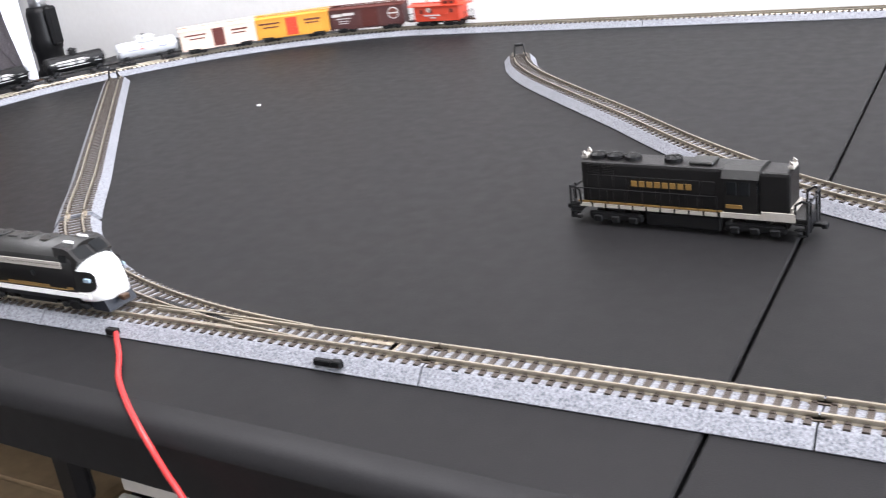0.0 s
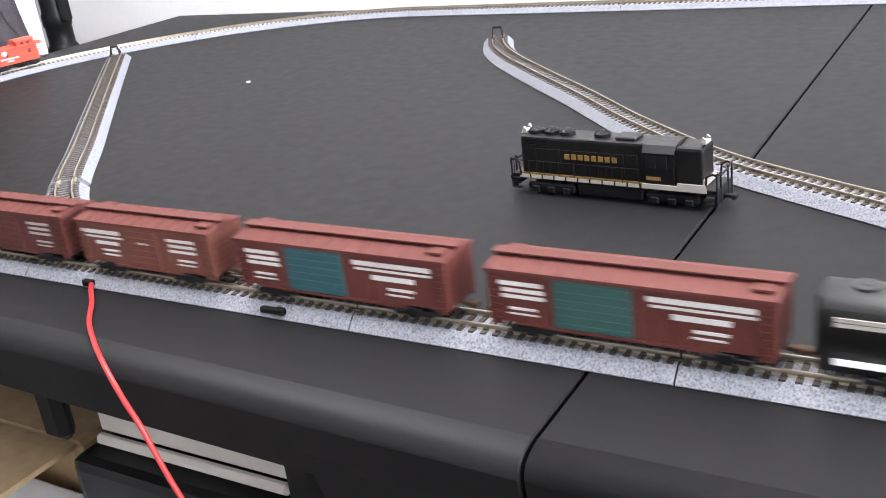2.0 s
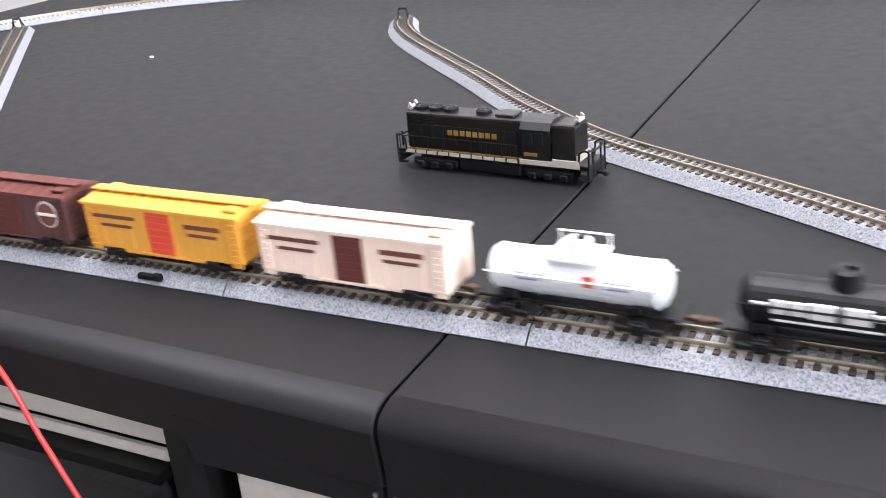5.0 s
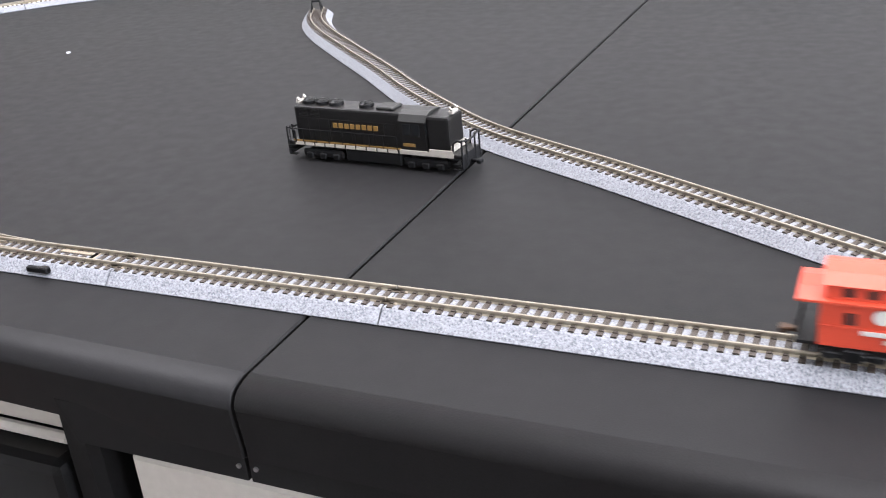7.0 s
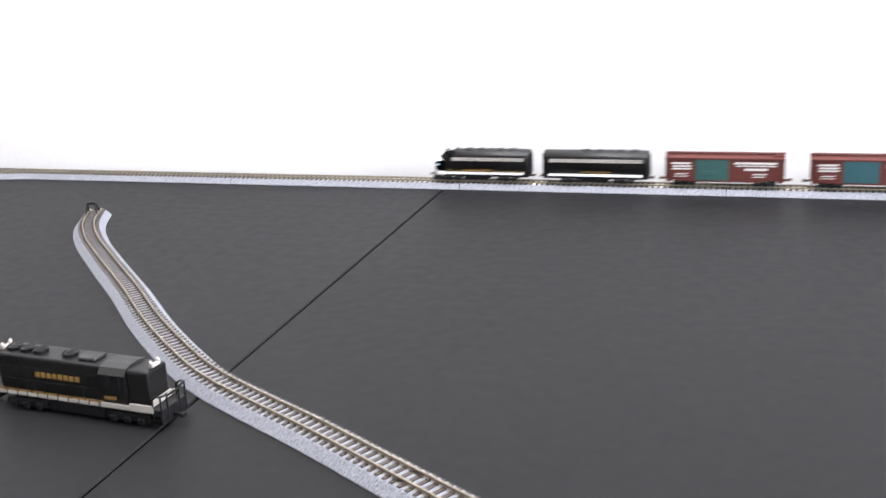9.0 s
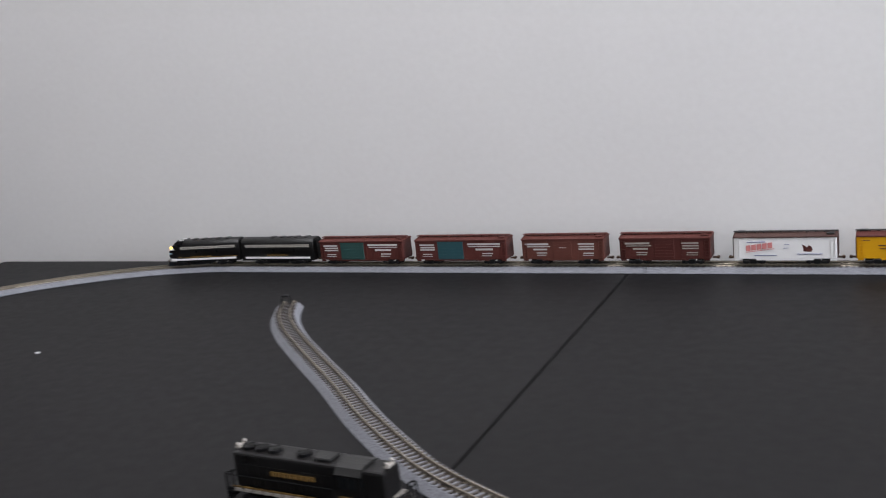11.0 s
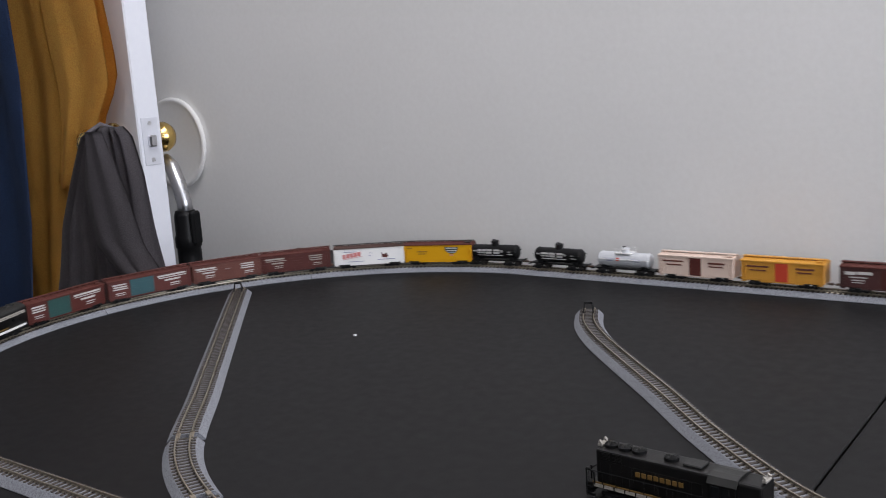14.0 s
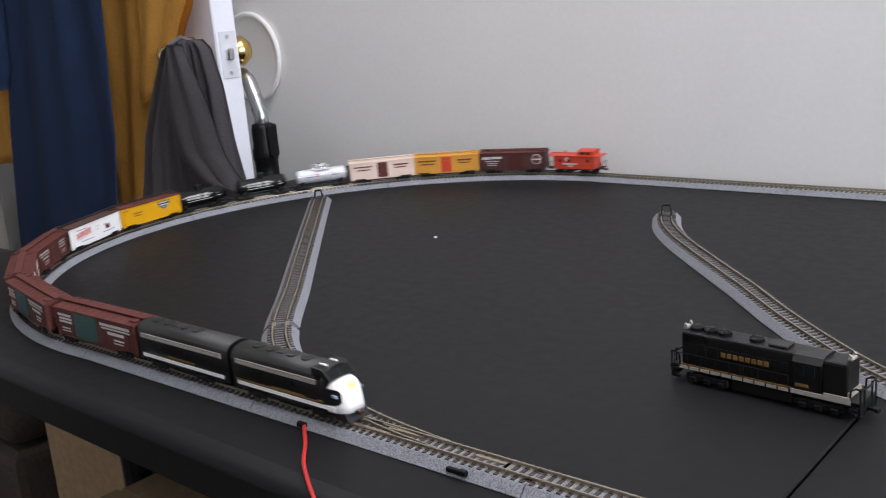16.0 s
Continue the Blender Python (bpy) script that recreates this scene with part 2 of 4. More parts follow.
tagged(link("wall_south", box(XL - 0.1, XR + 0.1, YF - 0.1, YF, FLOOR, CEIL), M_WALL), "plain off-white painted wall", kind="structure")
bm = box(XR, XR + 0.1, YF, -1.0, FLOOR, CEIL)
box(XR, XR + 0.1, 0.6, YB, FLOOR, CEIL, bm=bm)
box(XR, XR + 0.1, -1.0, 0.6, FLOOR, 0.05, bm=bm)
box(XR, XR + 0.1, -1.0, 0.6, 1.45, CEIL, bm=bm)
tagged(link("wall_east", bm, M_WALL), "off-white wall with a wide window", kind="structure")
win = tagged(new("window_1"), "wide white-framed window in the wall", "window", kind="structure")
for y0, y1, z0, z1 in ((-1.0, 0.6, 0.05, 0.10), (-1.0, 0.6, 1.40, 1.45), (-1.0, -0.95, 0.10, 1.40), (0.55, 0.6, 0.10, 1.40), (-0.22, -0.18, 0.10, 1.40)):
    part("window_frame", box(XR + 0.02, XR + 0.07, y0, y1, z0, z1, 0.004), M_WHITE, win)
# unseen panel, made up to go with the overhead fill
panelf = empty("fill_panel", "square white panel added on the ceiling over the fill light", "lamp")
part("frame", box(-0.57, 0.37, -0.37, 0.57, 1.615, 1.66, 0.006), M_WHITE, panelf)

# ---- folding tables ----
XT0, XT1, YT0, YT1 = -0.83, 1.0, -0.064, 0.655


def folding_table(name, x0, x1, label):
    t = empty(name, label, "table", "folding tables side by side")
    # a flat top, an eased shoulder, a tight worn edge and a face that tucks in
    arc = [(YT0 + u, z) for u, z in ((0.0, -0.0080), (0.0005, -0.0058), (0.0015, -0.0038), (0.0030, -0.0023), (0.0052, -0.0012), (0.0082, -0.0004), (0.0115, 0.0))]
    prof = [(YT1, 0), (YT1, -0.040), (YT0 + 0.05, -0.040), (YT0 + 0.022, -0.031), (YT0 + 0.005, -0.0305), (YT0 + 0.0022, -0.029)] + arc
    bm = prism(prof, x0, x1)
    bmesh.ops.recalc_face_normals(bm, faces=bm.faces[:])
    for f in bm.faces:
        f.smooth = abs(f.normal.x) < 0.5 and f.normal.y < -0.01 and f.normal.z > 0.01
    bmesh.ops.bevel(bm, geom=[e for e in bm.edges if abs(e.verts[0].co.x - e.verts[1].co.x) < 1e-6], offset=0.0008, segments=1, affect="EDGES")
    for v in bm.verts:  # the joint runs a little askew to the track
        if abs(v.co.x) < 0.01:
            v.co.x -= 0.0125 * v.co.y
        elif v.co.x < 0 and v.co.y < 0:
            v.co.y -= 0.026 * v.co.x
    part("tabletop", bm, M_TABLE, t)
    return t


table_a = folding_table("folding_table", XT0, -0.0006, "black moulded plastic folding table with rounded edge")
table_b = folding_table("folding_table", 0.0006, XT1, "black moulded plastic folding table with rounded edge")
for tb, spots in ((table_a, ((-0.485, 0.03), (-0.485, 0.55), (-0.20, 0.45))), (table_b, ((0.15, 0.03), (0.15, 0.55), (0.85, 0.03), (0.85, 0.55)))):
    for x, y in spots:
        part("leg", cyl((x, y, -0.040), (x, y, FLOOR), 0.011, n=12), M_BLACK, tb, "black tubular steel leg")
part("crossbar", cyl((-0.485, 0.03, -0.35), (-0.485, 0.55, -0.35), 0.008, n=10), M_BLACK, table_a)
part("crossbar", cyl((0.15, 0.03, -0.35), (0.15, 0.55, -0.35), 0.008, n=10), M_BLACK, table_b)
for tb, x0, x1 in ((table_a, -0.080, -0.0008), (table_b, 0.0008, 0.083)):
    part("corner_skirt", prism([(x0 - (0.004 if x0 < 0 else 0), -0.021), (x0 + (0.003 if x0 < 0 else 0), -0.039), (x1 - (0.003 if x0 > 0 else 0), -0.039), (x1 + (0.004 if x0 > 0 else 0), -0.021)], YT0 + 0.0032, YT0 + 0.018, axis="y"), M_TABLE, tb, "deeper moulded corner of the table")
    part("rivet", cyl((-0.0035 if x0 < 0 else 0.0035, YT0 + 0.0036, -0.033), (-0.0035 if x0 < 0 else 0.0035, YT0 + 0.0024, -0.033), 0.0009, n=8), M_STEEL, tb)

# ---- track plan ----
RAD, XC, XRT = 0.3095, -0.455, 0.4705


def loop_plan():
    """The main loop, from the front straight round both ends; 0 m is above the table joint."""
    pts = [Vector((x, 0, 0)) for x in np.linspace(0, XRT, 60, endpoint=False)]
    pts += [Vector((XRT + RAD * math.sin(a), RAD - RAD * math.cos(a), 0)) for a in np.linspace(0, math.pi, 120, endpoint=False)]
    pts += [Vector((x, 2 * RAD, 0)) for x in np.linspace(XRT, XC, 110, endpoint=False)]
    for a in np.linspace(0, math.pi, 120, endpoint=False):
        r = RAD - 0.013 * math.sin(2 * a)
        pts.append(Vector((XC - r * math.sin(a), RAD + r * math.cos(a), 0)))
    pts += [Vector((x, 0, 0)) for x in np.linspace(XC, 0, 60)]
    return pts


LOOP = loop_plan()
CUM = np.concatenate([[0], np.cumsum([(q - p).length for p, q in zip(LOOP, LOOP[1:])])])
LOOP_X, LOOP_Y = np.array([p.x for p in LOOP]), np.array([p.y for p in LOOP])
LENGTH = CUM[-1]


def on_loop(s):
    s = s % LENGTH
    return Vector((np.interp(s, CUM, LOOP_X), np.interp(s, CUM, LOOP_Y), 0))


def loop_stretch(s0, s1, step=0.006):
    n = max(2, int((s1 - s0) / step))
    out = []
    for i in range(n + 1):
        s = s0 + (s1 - s0) * i / n
        p, d = on_loop(s), on_loop(s + 0.002) - on_loop(s - 0.002)
        out.append((p.x, p.y, math.atan2(d.y, d.x)))
    return out


BED = [(-0.0128, 0.0006), (-0.0124, 0.0), (0.0124, 0.0), (0.0128, 0.0006), (0.0088, 0.0048), (0.0080, 0.0053), (-0.0080, 0.0053), (-0.0088, 0.0048)]
GAUGE, TIE_STEP = 0.0045, 0.00475
Z_RAIL = 0.0075


def rail_profile(u):
    return [(u - 0.0008, 0.0054), (u + 0.0008, 0.0054), (u + 0.0003, 0.0060), (u + 0.0005, 0.0070), (u + 0.0004, 0.0075), (u - 0.0004, 0.0075), (u - 0.0005, 0.0070), (u - 0.0003, 0.0060)]


tie_bm = prism([(-0.0012, 0.0046), (0.0012, 0.0046), (0.0010, 0.0058), (-0.0010, 0.0058)], -0.0082, 0.0082, axis="y")
for side in (-1, 1):
    box(-0.0008, 0.0008, side * GAUGE - 0.0015, side * GAUGE + 0.0015, 0.0058, 0.0062, bm=tie_bm)
TIE_MESH = bpy.data.meshes.new("tie")
tie_bm.to_mesh(TIE_MESH)
tie_bm.free()
TIE_MESH.materials.append(M_TIE)


def arc_steps(pts, step):
    d = [0.0]
    for p, q in zip(pts, pts[1:]):
        d.append(d[-1] + math.hypot(q[0] - p[0], q[1] - p[1]))
    h = np.unwrap([p[2] for p in pts])
    n = int(d[-1] / step)
    for i in range(n):
        s = (i + 0.5) * d[-1] / n
        yield (float(np.interp(s, d, [p[0] for p in pts])), float(np.interp(s, d, [p[1] for p in pts])), float(np.interp(s, d, h)))


def track(name, pts, label, step=TIE_STEP, ends=True):
    t = empty(name, label, "track", "track pieces of the layout")
    part("roadbed", sweep(pts, BED), M_BALLAST, t, "grey speckled ballast roadbed")
    for u in (-GAUGE, GAUGE):
        part("rail", sweep(pts, rail_profile(u)), M_RAIL, t, "bronze-tinted metal rail")
    for x, y, h in arc_steps(pts, step):
        o = new("tie", TIE_MESH)
        o.parent, o.location, o.rotation_euler = t, (x, y, 0), (0, 0, h)
    if ends:
        for x, y, h in (pts[0], pts[-1]):
            bm = bmesh.new()
            for u in (-GAUGE, GAUGE):
                box(-0.0042, 0.0042, u - 0.0015, u + 0.0015, 0.0048, 0.0060, 0.0003, bm)
            o = part("rail_joiner", bm, M_JOINER, t, "tan rail joiner clip")
            o.location, o.rotation_euler = (x, y, 0), (0, 0, h)
    return t


LAB = "straight model track piece with grey ballast and bronze rails"
LABC = "curved model track piece with grey ballast and bronze rails"
G = 0.0003
S_TURN0, S_TURN1 = LENGTH - 0.281, LENGTH - 0.095
track("track_piece", loop_stretch(S_TURN1 + G, LENGTH + 0.0295 - G), LAB)
track("track_piece", loop_stretch(0.0295 + G, 0.279 - G), LAB)
track("track_piece", loop_stretch(0.279 + G, XRT - G), LAB)
s = XRT
for k in range(4):
    ds = math.pi * RAD / 4
    track("track_piece", loop_stretch(s + G, s + ds - G), LABC)
    s += ds
back0, back1 = s, s + XRT - XC
n = 4
for k in range(n):
    ds = (back1 - back0) / n
    track("track_piece", loop_stretch(back0 + k * ds + G, back0 + (k + 1) * ds - G), LAB)
s, curve_end = back1, LENGTH + XC
for k in range(4):
    ds = (curve_end - back1) / 4
    track("track_piece", loop_stretch(back1 + k * ds + G, back1 + (k + 1) * ds - G), LABC)
track("track_piece", loop_stretch(curve_end + G, S_TURN0 - G), LAB)

# the turnout on the front straight, with its diverging leg to the left siding
SIDING_L = spline([(-0.100, 0.0), (-0.150, 0.0010), (-0.205, 0.0075), (-0.258, 0.0210), (-0.305, 0.041), (-0.345, 0.066), (-0.380, 0.098), (-0.430, 0.152), (-0.480, 0.204), (-0.590, 0.319), (-0.685, 0.419)])
turn = track("turnout", loop_stretch(S_TURN0 + G, S_TURN1 - G), "model railway turnout with diverging rails and black lever", 0.0047)
cut = [i for i, p in enumerate(SIDING_L) if p[0] < -0.285][0]
DIV = SIDING_L[:cut]
bed2 = [(u, max(0, z - 0.0003)) for u, z in BED]
part("diverging_roadbed", sweep(DIV, bed2), M_BALLAST, turn)
for u in (-GAUGE, GAUGE):
    part("diverging_rail", sweep(DIV[8:], [(a, z - 0.0002) for a, z in rail_profile(u)]), M_RAIL, turn)
    part("guard_rail", sweep(loop_stretch(S_TURN0 + 0.055, S_TURN0 + 0.10), [(a, z - 0.0003) for a, z in rail_profile(u * 0.70)]), M_RAIL, turn)
for x, y, h in list(arc_steps(DIV, 0.0047))[16:]:
    o = new("tie", TIE_MESH)
    o.parent, o.location, o.rotation_euler = turn, (x, y, -0.0002), (0, 0, h)
part("frog", prism([(-0.208, 0.0070), (-0.208, 0.0022), (-0.190, 0.0012), (-0.163, 0.0026), (-0.190, 0.0050)], 0.0052, 0.0068, axis="z"), M_JOINER, turn, "pale tan plastic crossing frog")
part("slide_plate", box(-0.131, -0.113, 0.0012, 0.0034, 0.0056, 0.0061, 0.0002), M_JOINER, turn, "pale tan slide plate")
part("wing_rail", sweep(DIV[int(len(DIV) * 0.48):int(len(DIV) * 0.76)], [(0.0020, 0.0054), (0.0037, 0.0054), (0.0037, 0.0072), (0.0020, 0.0072)]), M_BLACK, turn, "black plastic guard rail")
part("throw_bar", box(-0.113, -0.1105, -0.0065, 0.0065, 0.0050, 0.0058, 0.0002), M_JOINER, turn, "pale throw bar")
lv = box(-0.1375, -0.1255, -0.0128, -0.0104, 0.0020, 0.0044, 0.0004)
box(-0.1295, -0.1255, -0.0135, -0.0106, 0.0026, 0.0051, 0.0004, lv)
part("lever", lv, M_BLACK, turn, "black plastic switch lever")
track("track_piece", SIDING_L[cut:cut + 16], LABC)
k1 = cut + 16
k2 = (len(SIDING_L) + k1) // 2
track("track_piece", SIDING_L[k1:k2 + 1], LAB)
track("track_piece", SIDING_L[k2:], LAB)

# the right siding
SIDING_R = spline([(0.420, 0.0), (0.350, 0.006), (0.285, 0.026), (0.228, 0.0545), (0.172, 0.0850), (0.126, 0.1115), (0.076, 0.1405), (0.034, 0.1630), (0.000, 0.1825), (-0.030, 0.2050), (-0.080, 0.2500), (-0.130, 0.3010), (-0.185, 0.3545), (-0.233, 0.4030), (-0.264, 0.4420), (-0.285, 0.4810)])
iR = [next(i for i, p in enumerate(SIDING_R) if p[0] < x) for x in (0.33, 0.135, 0.012, -0.112, -0.20)]
spans = [(iR[0], iR[1], LAB), (iR[1], iR[2], LAB), (iR[2], iR[3], LABC), (iR[3], iR[4], LAB), (iR[4], len(SIDING_R) - 1, LABC)]
for a, b, lab in spans:
    track("track_piece", SIDING_R[a:b + 1], lab)


def bumper(x, y, h):
    b = empty("bumper", "black triangular buffer stop at the siding's end", "buffer stop", "buffer stops")
    for u in (-GAUGE, GAUGE):
        bm = tube([(-0.004, u, 0.0075), (0.004, u * 0.7, 0.0165)], 0.0007, 6)
        tube([(0.010, u, 0.0075), (0.004, u * 0.7, 0.0165)], 0.0007, 6, bm)
        part("strut", bm, M_BLACK, b)
    part("beam", box(0.0025, 0.0055, -0.0036, 0.0036, 0.0150, 0.0172, 0.0006), M_BLACK, b)
    b.location, b.rotation_euler = (x, y, 0), (0, 0, h + math.pi)
    return b


for pts in (SIDING_L, SIDING_R):
    x, y, h = pts[-3]
    bumper(x, y, h)

# red feeder wire, from the roadbed over the table's edge
wire = empty("feeder_wire", "red insulated feeder wire hanging over the table edge", "wire")
wc = [(-0.2355, -0.0122, 0.0024), (-0.2265, -0.020, 0.0035), (-0.216, -0.029, 0.0030), (-0.203, -0.042, 0.0026), (-0.188, -0.053, 0.0014), (-0.176, -0.0605, -0.0005), (-0.1675, -0.0645, -0.0055), (-0.161, -0.0665, -0.0125), (-0.155, -0.067, -0.022), (-0.148, -0.067, -0.040), (-0.138, -0.066, -0.065), (-0.126, -0.064, -0.10), (-0.115, -0.060, -0.2), (-0.12, -0.045, -0.5), (-0.12, -0.045, -0.737)]
cw = [Vector(p) for p in wc]
fine = []
for i in range(len(cw) - 1):
    p0, p1, p2, p3 = cw[max(i - 1, 0)], cw[i], cw[i + 1], cw[min(i + 2, len(cw) - 1)]
    for k in range(6):
        t = k / 6
        fine.append(0.5 * (2 * p1 + (p2 - p0) * t + (2 * p0 - 5 * p1 + 4 * p2 - p3) * t * t + (3 * p1 - p0 - 3 * p2 + p3) * t ** 3))
part("insulation", tube(fine, 0.00108, 10), M_WIRE, wire, smooth=True)
part("plug", box(-0.2400, -0.2340, -0.0138, -0.0110, 0.0012, 0.0040, 0.0004), M_BLACK, wire, "black feeder plug")

crumb = tagged(link("paper_crumb", box(-0.4460, -0.4430, 0.3375, 0.3402, 0, 0.0012, 0.0004), M_PAPER), "tiny white crumb of paper on the black table", "crumb")


# ---- rolling stock: x forward, z = 0 at the rail top ----
def truck_set(car, xs, w=0.0093):
    for x in xs:
        bm = bmesh.new()
        for s in (-1, 1):
            box(x - 0.0085, x + 0.0085, s * w - 0.0007, s * w + 0.0007, 0.0020, 0.0040, 0.0004, bm)
            box(x - 0.0028, x + 0.0028, s * w - 0.0010, s * w + 0.0010, 0.0012, 0.0052, 0.0004, bm)
            for a in (-0.0062, 0.0062):
                box(x + a - 0.0013, x + a + 0.0013, s * w - 0.0011, s * w + 0.0011, 0.0019, 0.0043, 0.0004, bm)
        box(x - 0.0020, x + 0.0020, -w, w, 0.0035, 0.0058, 0.0003, bm)
        tr = part("truck", bm, M_BLACK, car, "black sprung truck")
        for a in (-0.0062, 0.0062):
            bw = bmesh.new()
            for s in (-1, 1):
                cyl((x + a, s * 0.0036, 0.0027), (x + a, s * 0.0052, 0.0027), 0.0027, n=16, bm=bw)
                cyl((x + a, s * 0.0034, 0.0027), (x + a, s * 0.0038, 0.0027), 0.0033, n=16, bm=bw)
            cyl((x + a, -0.004, 0.0027), (x + a, 0.004, 0.0027), 0.0006, n=6, bm=bw)
            part("wheelset", bw, M_WHEEL, tr)


def coupler(car, xe, s, material=None, label="bronze-coloured knuckle coupler"):
    bm = box(min(xe, xe + s * 0.0042), max(xe, xe + s * 0.0042), -0.0011, 0.0011, 0.0042, 0.0056, 0.0002)
    box(min(xe + s * 0.0034, xe + s * 0.0058), max(xe + s * 0.0034, xe + s * 0.0058), -0.0022, 0.0014, 0.0038, 0.0060, 0.0004, bm)
    part("coupler", bm, material or M_COPPER, car, label)


def bars(car, rows, y, material, label="", name="lettering"):
    """Rows of printed lettering as plain bars: (x0, x1, z0, z1)."""
    for x0, x1, z0, z1 in rows:
        for s in (-1, 1):
            m = -s
            bm = box(min(x0 * m, x1 * m), max(x0 * m, x1 * m), s * y - 0.00020, s * y + 0.00020, z0, z1)
            part(name, bm, material, car, label)


def underframe(car, L):
    bm = box(-L / 2 + 0.004, L / 2 - 0.004, -0.0022, 0.0022, 0.0040, 0.0062)
    for x in (-0.010, -0.002, 0.008):
        box(x - 0.002, x + 0.003, -0.0065, 0.0065, 0.0034, 0.0060, 0.0005, bm)
    part("underframe", bm, M_BLACK, car)


def boxcar(label, L, body_m, roof_m, door_m=None, door=(0, 0.012), letters=(), ribs=0, walk_m=None, plug=False, reefer=False, extra=None, H=0.0245, category="boxcar", ladder=True):
    car = empty("boxcar" if not reefer else "refrigerator_car", label, category, "cars of the model train")
    W = 0.0098
    z0, z1 = 0.0055, H
    bm = box(-L / 2, L / 2, -W, W, z0, z1, 0.0003)
    if ribs:
        for i in range(ribs + 1):
            x = -L / 2 + 0.002 + (L - 0.004) * i / ribs
            for s in (-1, 1):
                part("side_rib", box(x - 0.00025, x + 0.00025, s * W - 0.00022, s * W + 0.00022, z0 + 0.0008, z1 - 0.0006), body_m, car)
    for s in (-1, 1):  # side sill with its fishbelly steps
        part("side_sill", box(-L / 2 + 0.018, L / 2 - 0.018, s * (W - 0.0004) - 0.0003, s * (W - 0.0004) + 0.0003, z0 - 0.0013, z0 + 0.0005), body_m, car)
        for e in (-1, 1):
            part("step", box(e * (L / 2 - 0.0030) - 0.0022, e * (L / 2 - 0.0030) + 0.0022, s * (W - 0.0004) - 0.0003, s * (W - 0.0004) + 0.0003, z0 - 0.0014, z0 + 0.0005), body_m, car)
    for e in (-1, 1):  # corrugated ends
        for k in range(7):
            z = z0 + 0.0022 + k * (z1 - z0 - 0.004) / 6
            part("end_rib", box(e * L / 2 - 0.0003, e * L / 2 + 0.0003, -W + 0.0015, W - 0.0015, z - 0.0005, z + 0.0005), body_m, car)
    part("body", bm, body_m, car)
    zr = z1 + 0.0018
    bm = prism([(-W - 0.0008, z1 - 0.0008), (W + 0.0008, z1 - 0.0008), (W + 0.0008, z1 + 0.0002), (0, zr), (-W - 0.0008, z1 + 0.0002)], -L / 2 - 0.0004, L / 2 + 0.0004)
    nr = 11
    for i in range(nr + 1):
        x = -L / 2 + 0.001 + (L - 0.002) * i / nr
        for s in (-1, 1):
            prism([(s * 0.0010, zr - 0.00015), (s * (W + 0.0003), z1 + 0.00035), (s * (W + 0.0003), z1 + 0.0006), (s * 0.0010, zr + 0.00015)], x - 0.0003, x + 0.0003, bm)
    part("roof", bm, roof_m, car, "seamed metal roof")
    rw = 0.0017 if reefer else 0.0026
    bm = box(-L / 2 - 0.001, L / 2 + 0.001, -rw, rw, zr + 0.0008, zr + 0.0013)
    for i in range(12):
        x = -L / 2 + 0.003 + (L - 0.006) * i / 11
        box(x - 0.0004, x + 0.0004, -rw * 0.7, rw * 0.7, zr - 0.0004, zr + 0.0009, bm=bm)
    for e in (-1, 1):
        box(e * (L / 2 - 0.005) - 0.0030, e * (L / 2 - 0.005) + 0.0030, -0.0075 if e > 0 else 0.002, -0.002 if e > 0 else 0.0075, zr - 0.0004, zr + 0.0003, bm=bm)
    part("roofwalk", bm, walk_m or roof_m, car)
    if reefer:
        for e in (-1, 1):
            part("end_panel", box(e * (L / 2 + 0.0004) - 0.0003, e * (L / 2 + 0.0004) + 0.0003, -W + 0.0003, W - 0.0003, z0 + 0.0004, z1 - 0.0009), roof_m, car, "painted car end")
    if door_m:
        x, hw = door
        for s in (-1, 1):
            xx = x * (1 if s < 0 else -1)
            bm = box(xx - hw, xx + hw, s * W - 0.0004, s * W + 0.0004, z0 + 0.0002, z1 - 0.0010, 0.0002)
            leaf = part("door", bm, door_m, car)
            for k in range(6):
                z = z0 + 0.0020 + k * (z1 - z0 - 0.005) / 5
                part("slat", box(xx - hw + 0.0008, xx + hw - 0.0008, s * W - 0.0006, s * W + 0.0006, z - 0.00035, z + 0.00035), door_m, leaf)
            for z in (z0 - 0.0002, z1 - 0.0010):
                part("door_track", box(xx - hw * 2.1, xx + hw * 2.1, s * W - 0.0006, s * W + 0.0006, z - 0.0003, z + 0.0003), body_m, car)
    if ladder:
        for e in (-1, 1):
            for s in (-1, 1):
                bm = bmesh.new()
                for k in range(7):
                    z = z0 + 0.001 + k * 0.0025
                    box(e * (L / 2 - 0.0030) - 0.0018, e * (L / 2 - 0.0030) + 0.0018, s * (W + 0.0004) - 0.0002, s * (W + 0.0004) + 0.0002, z, z + 0.0004, bm=bm)
                for x in (-0.0018, 0.0014):
                    box(e * (L / 2 - 0.0030) + x, e * (L / 2 - 0.0030) + x + 0.0004, s * (W + 0.0002) - 0.0003, s * (W + 0.0002) + 0.0003, z0 + 0.0008, z0 + 0.0166, bm=bm)
                part("ladder", bm, body_m, car)
    for rows, m in letters:
        bars(car, rows, W + 0.0002, m)
    underframe(car, L)
    truck_set(car, (-L / 2 + 0.0155, L / 2 - 0.0155))
    for e in (-1, 1):
        coupler(car, e * L / 2, e)
    if extra:
        extra(car, L, W, z0, z1)
    return car


def disc(car, x, z, r, y, material, label):
    for s in (-1, 1):
        xx = x * (1 if s < 0 else -1)
        part("emblem", cyl((xx, s * y, z), (xx, s * (y + 0.0003), z), r, n=24), material, car, label)


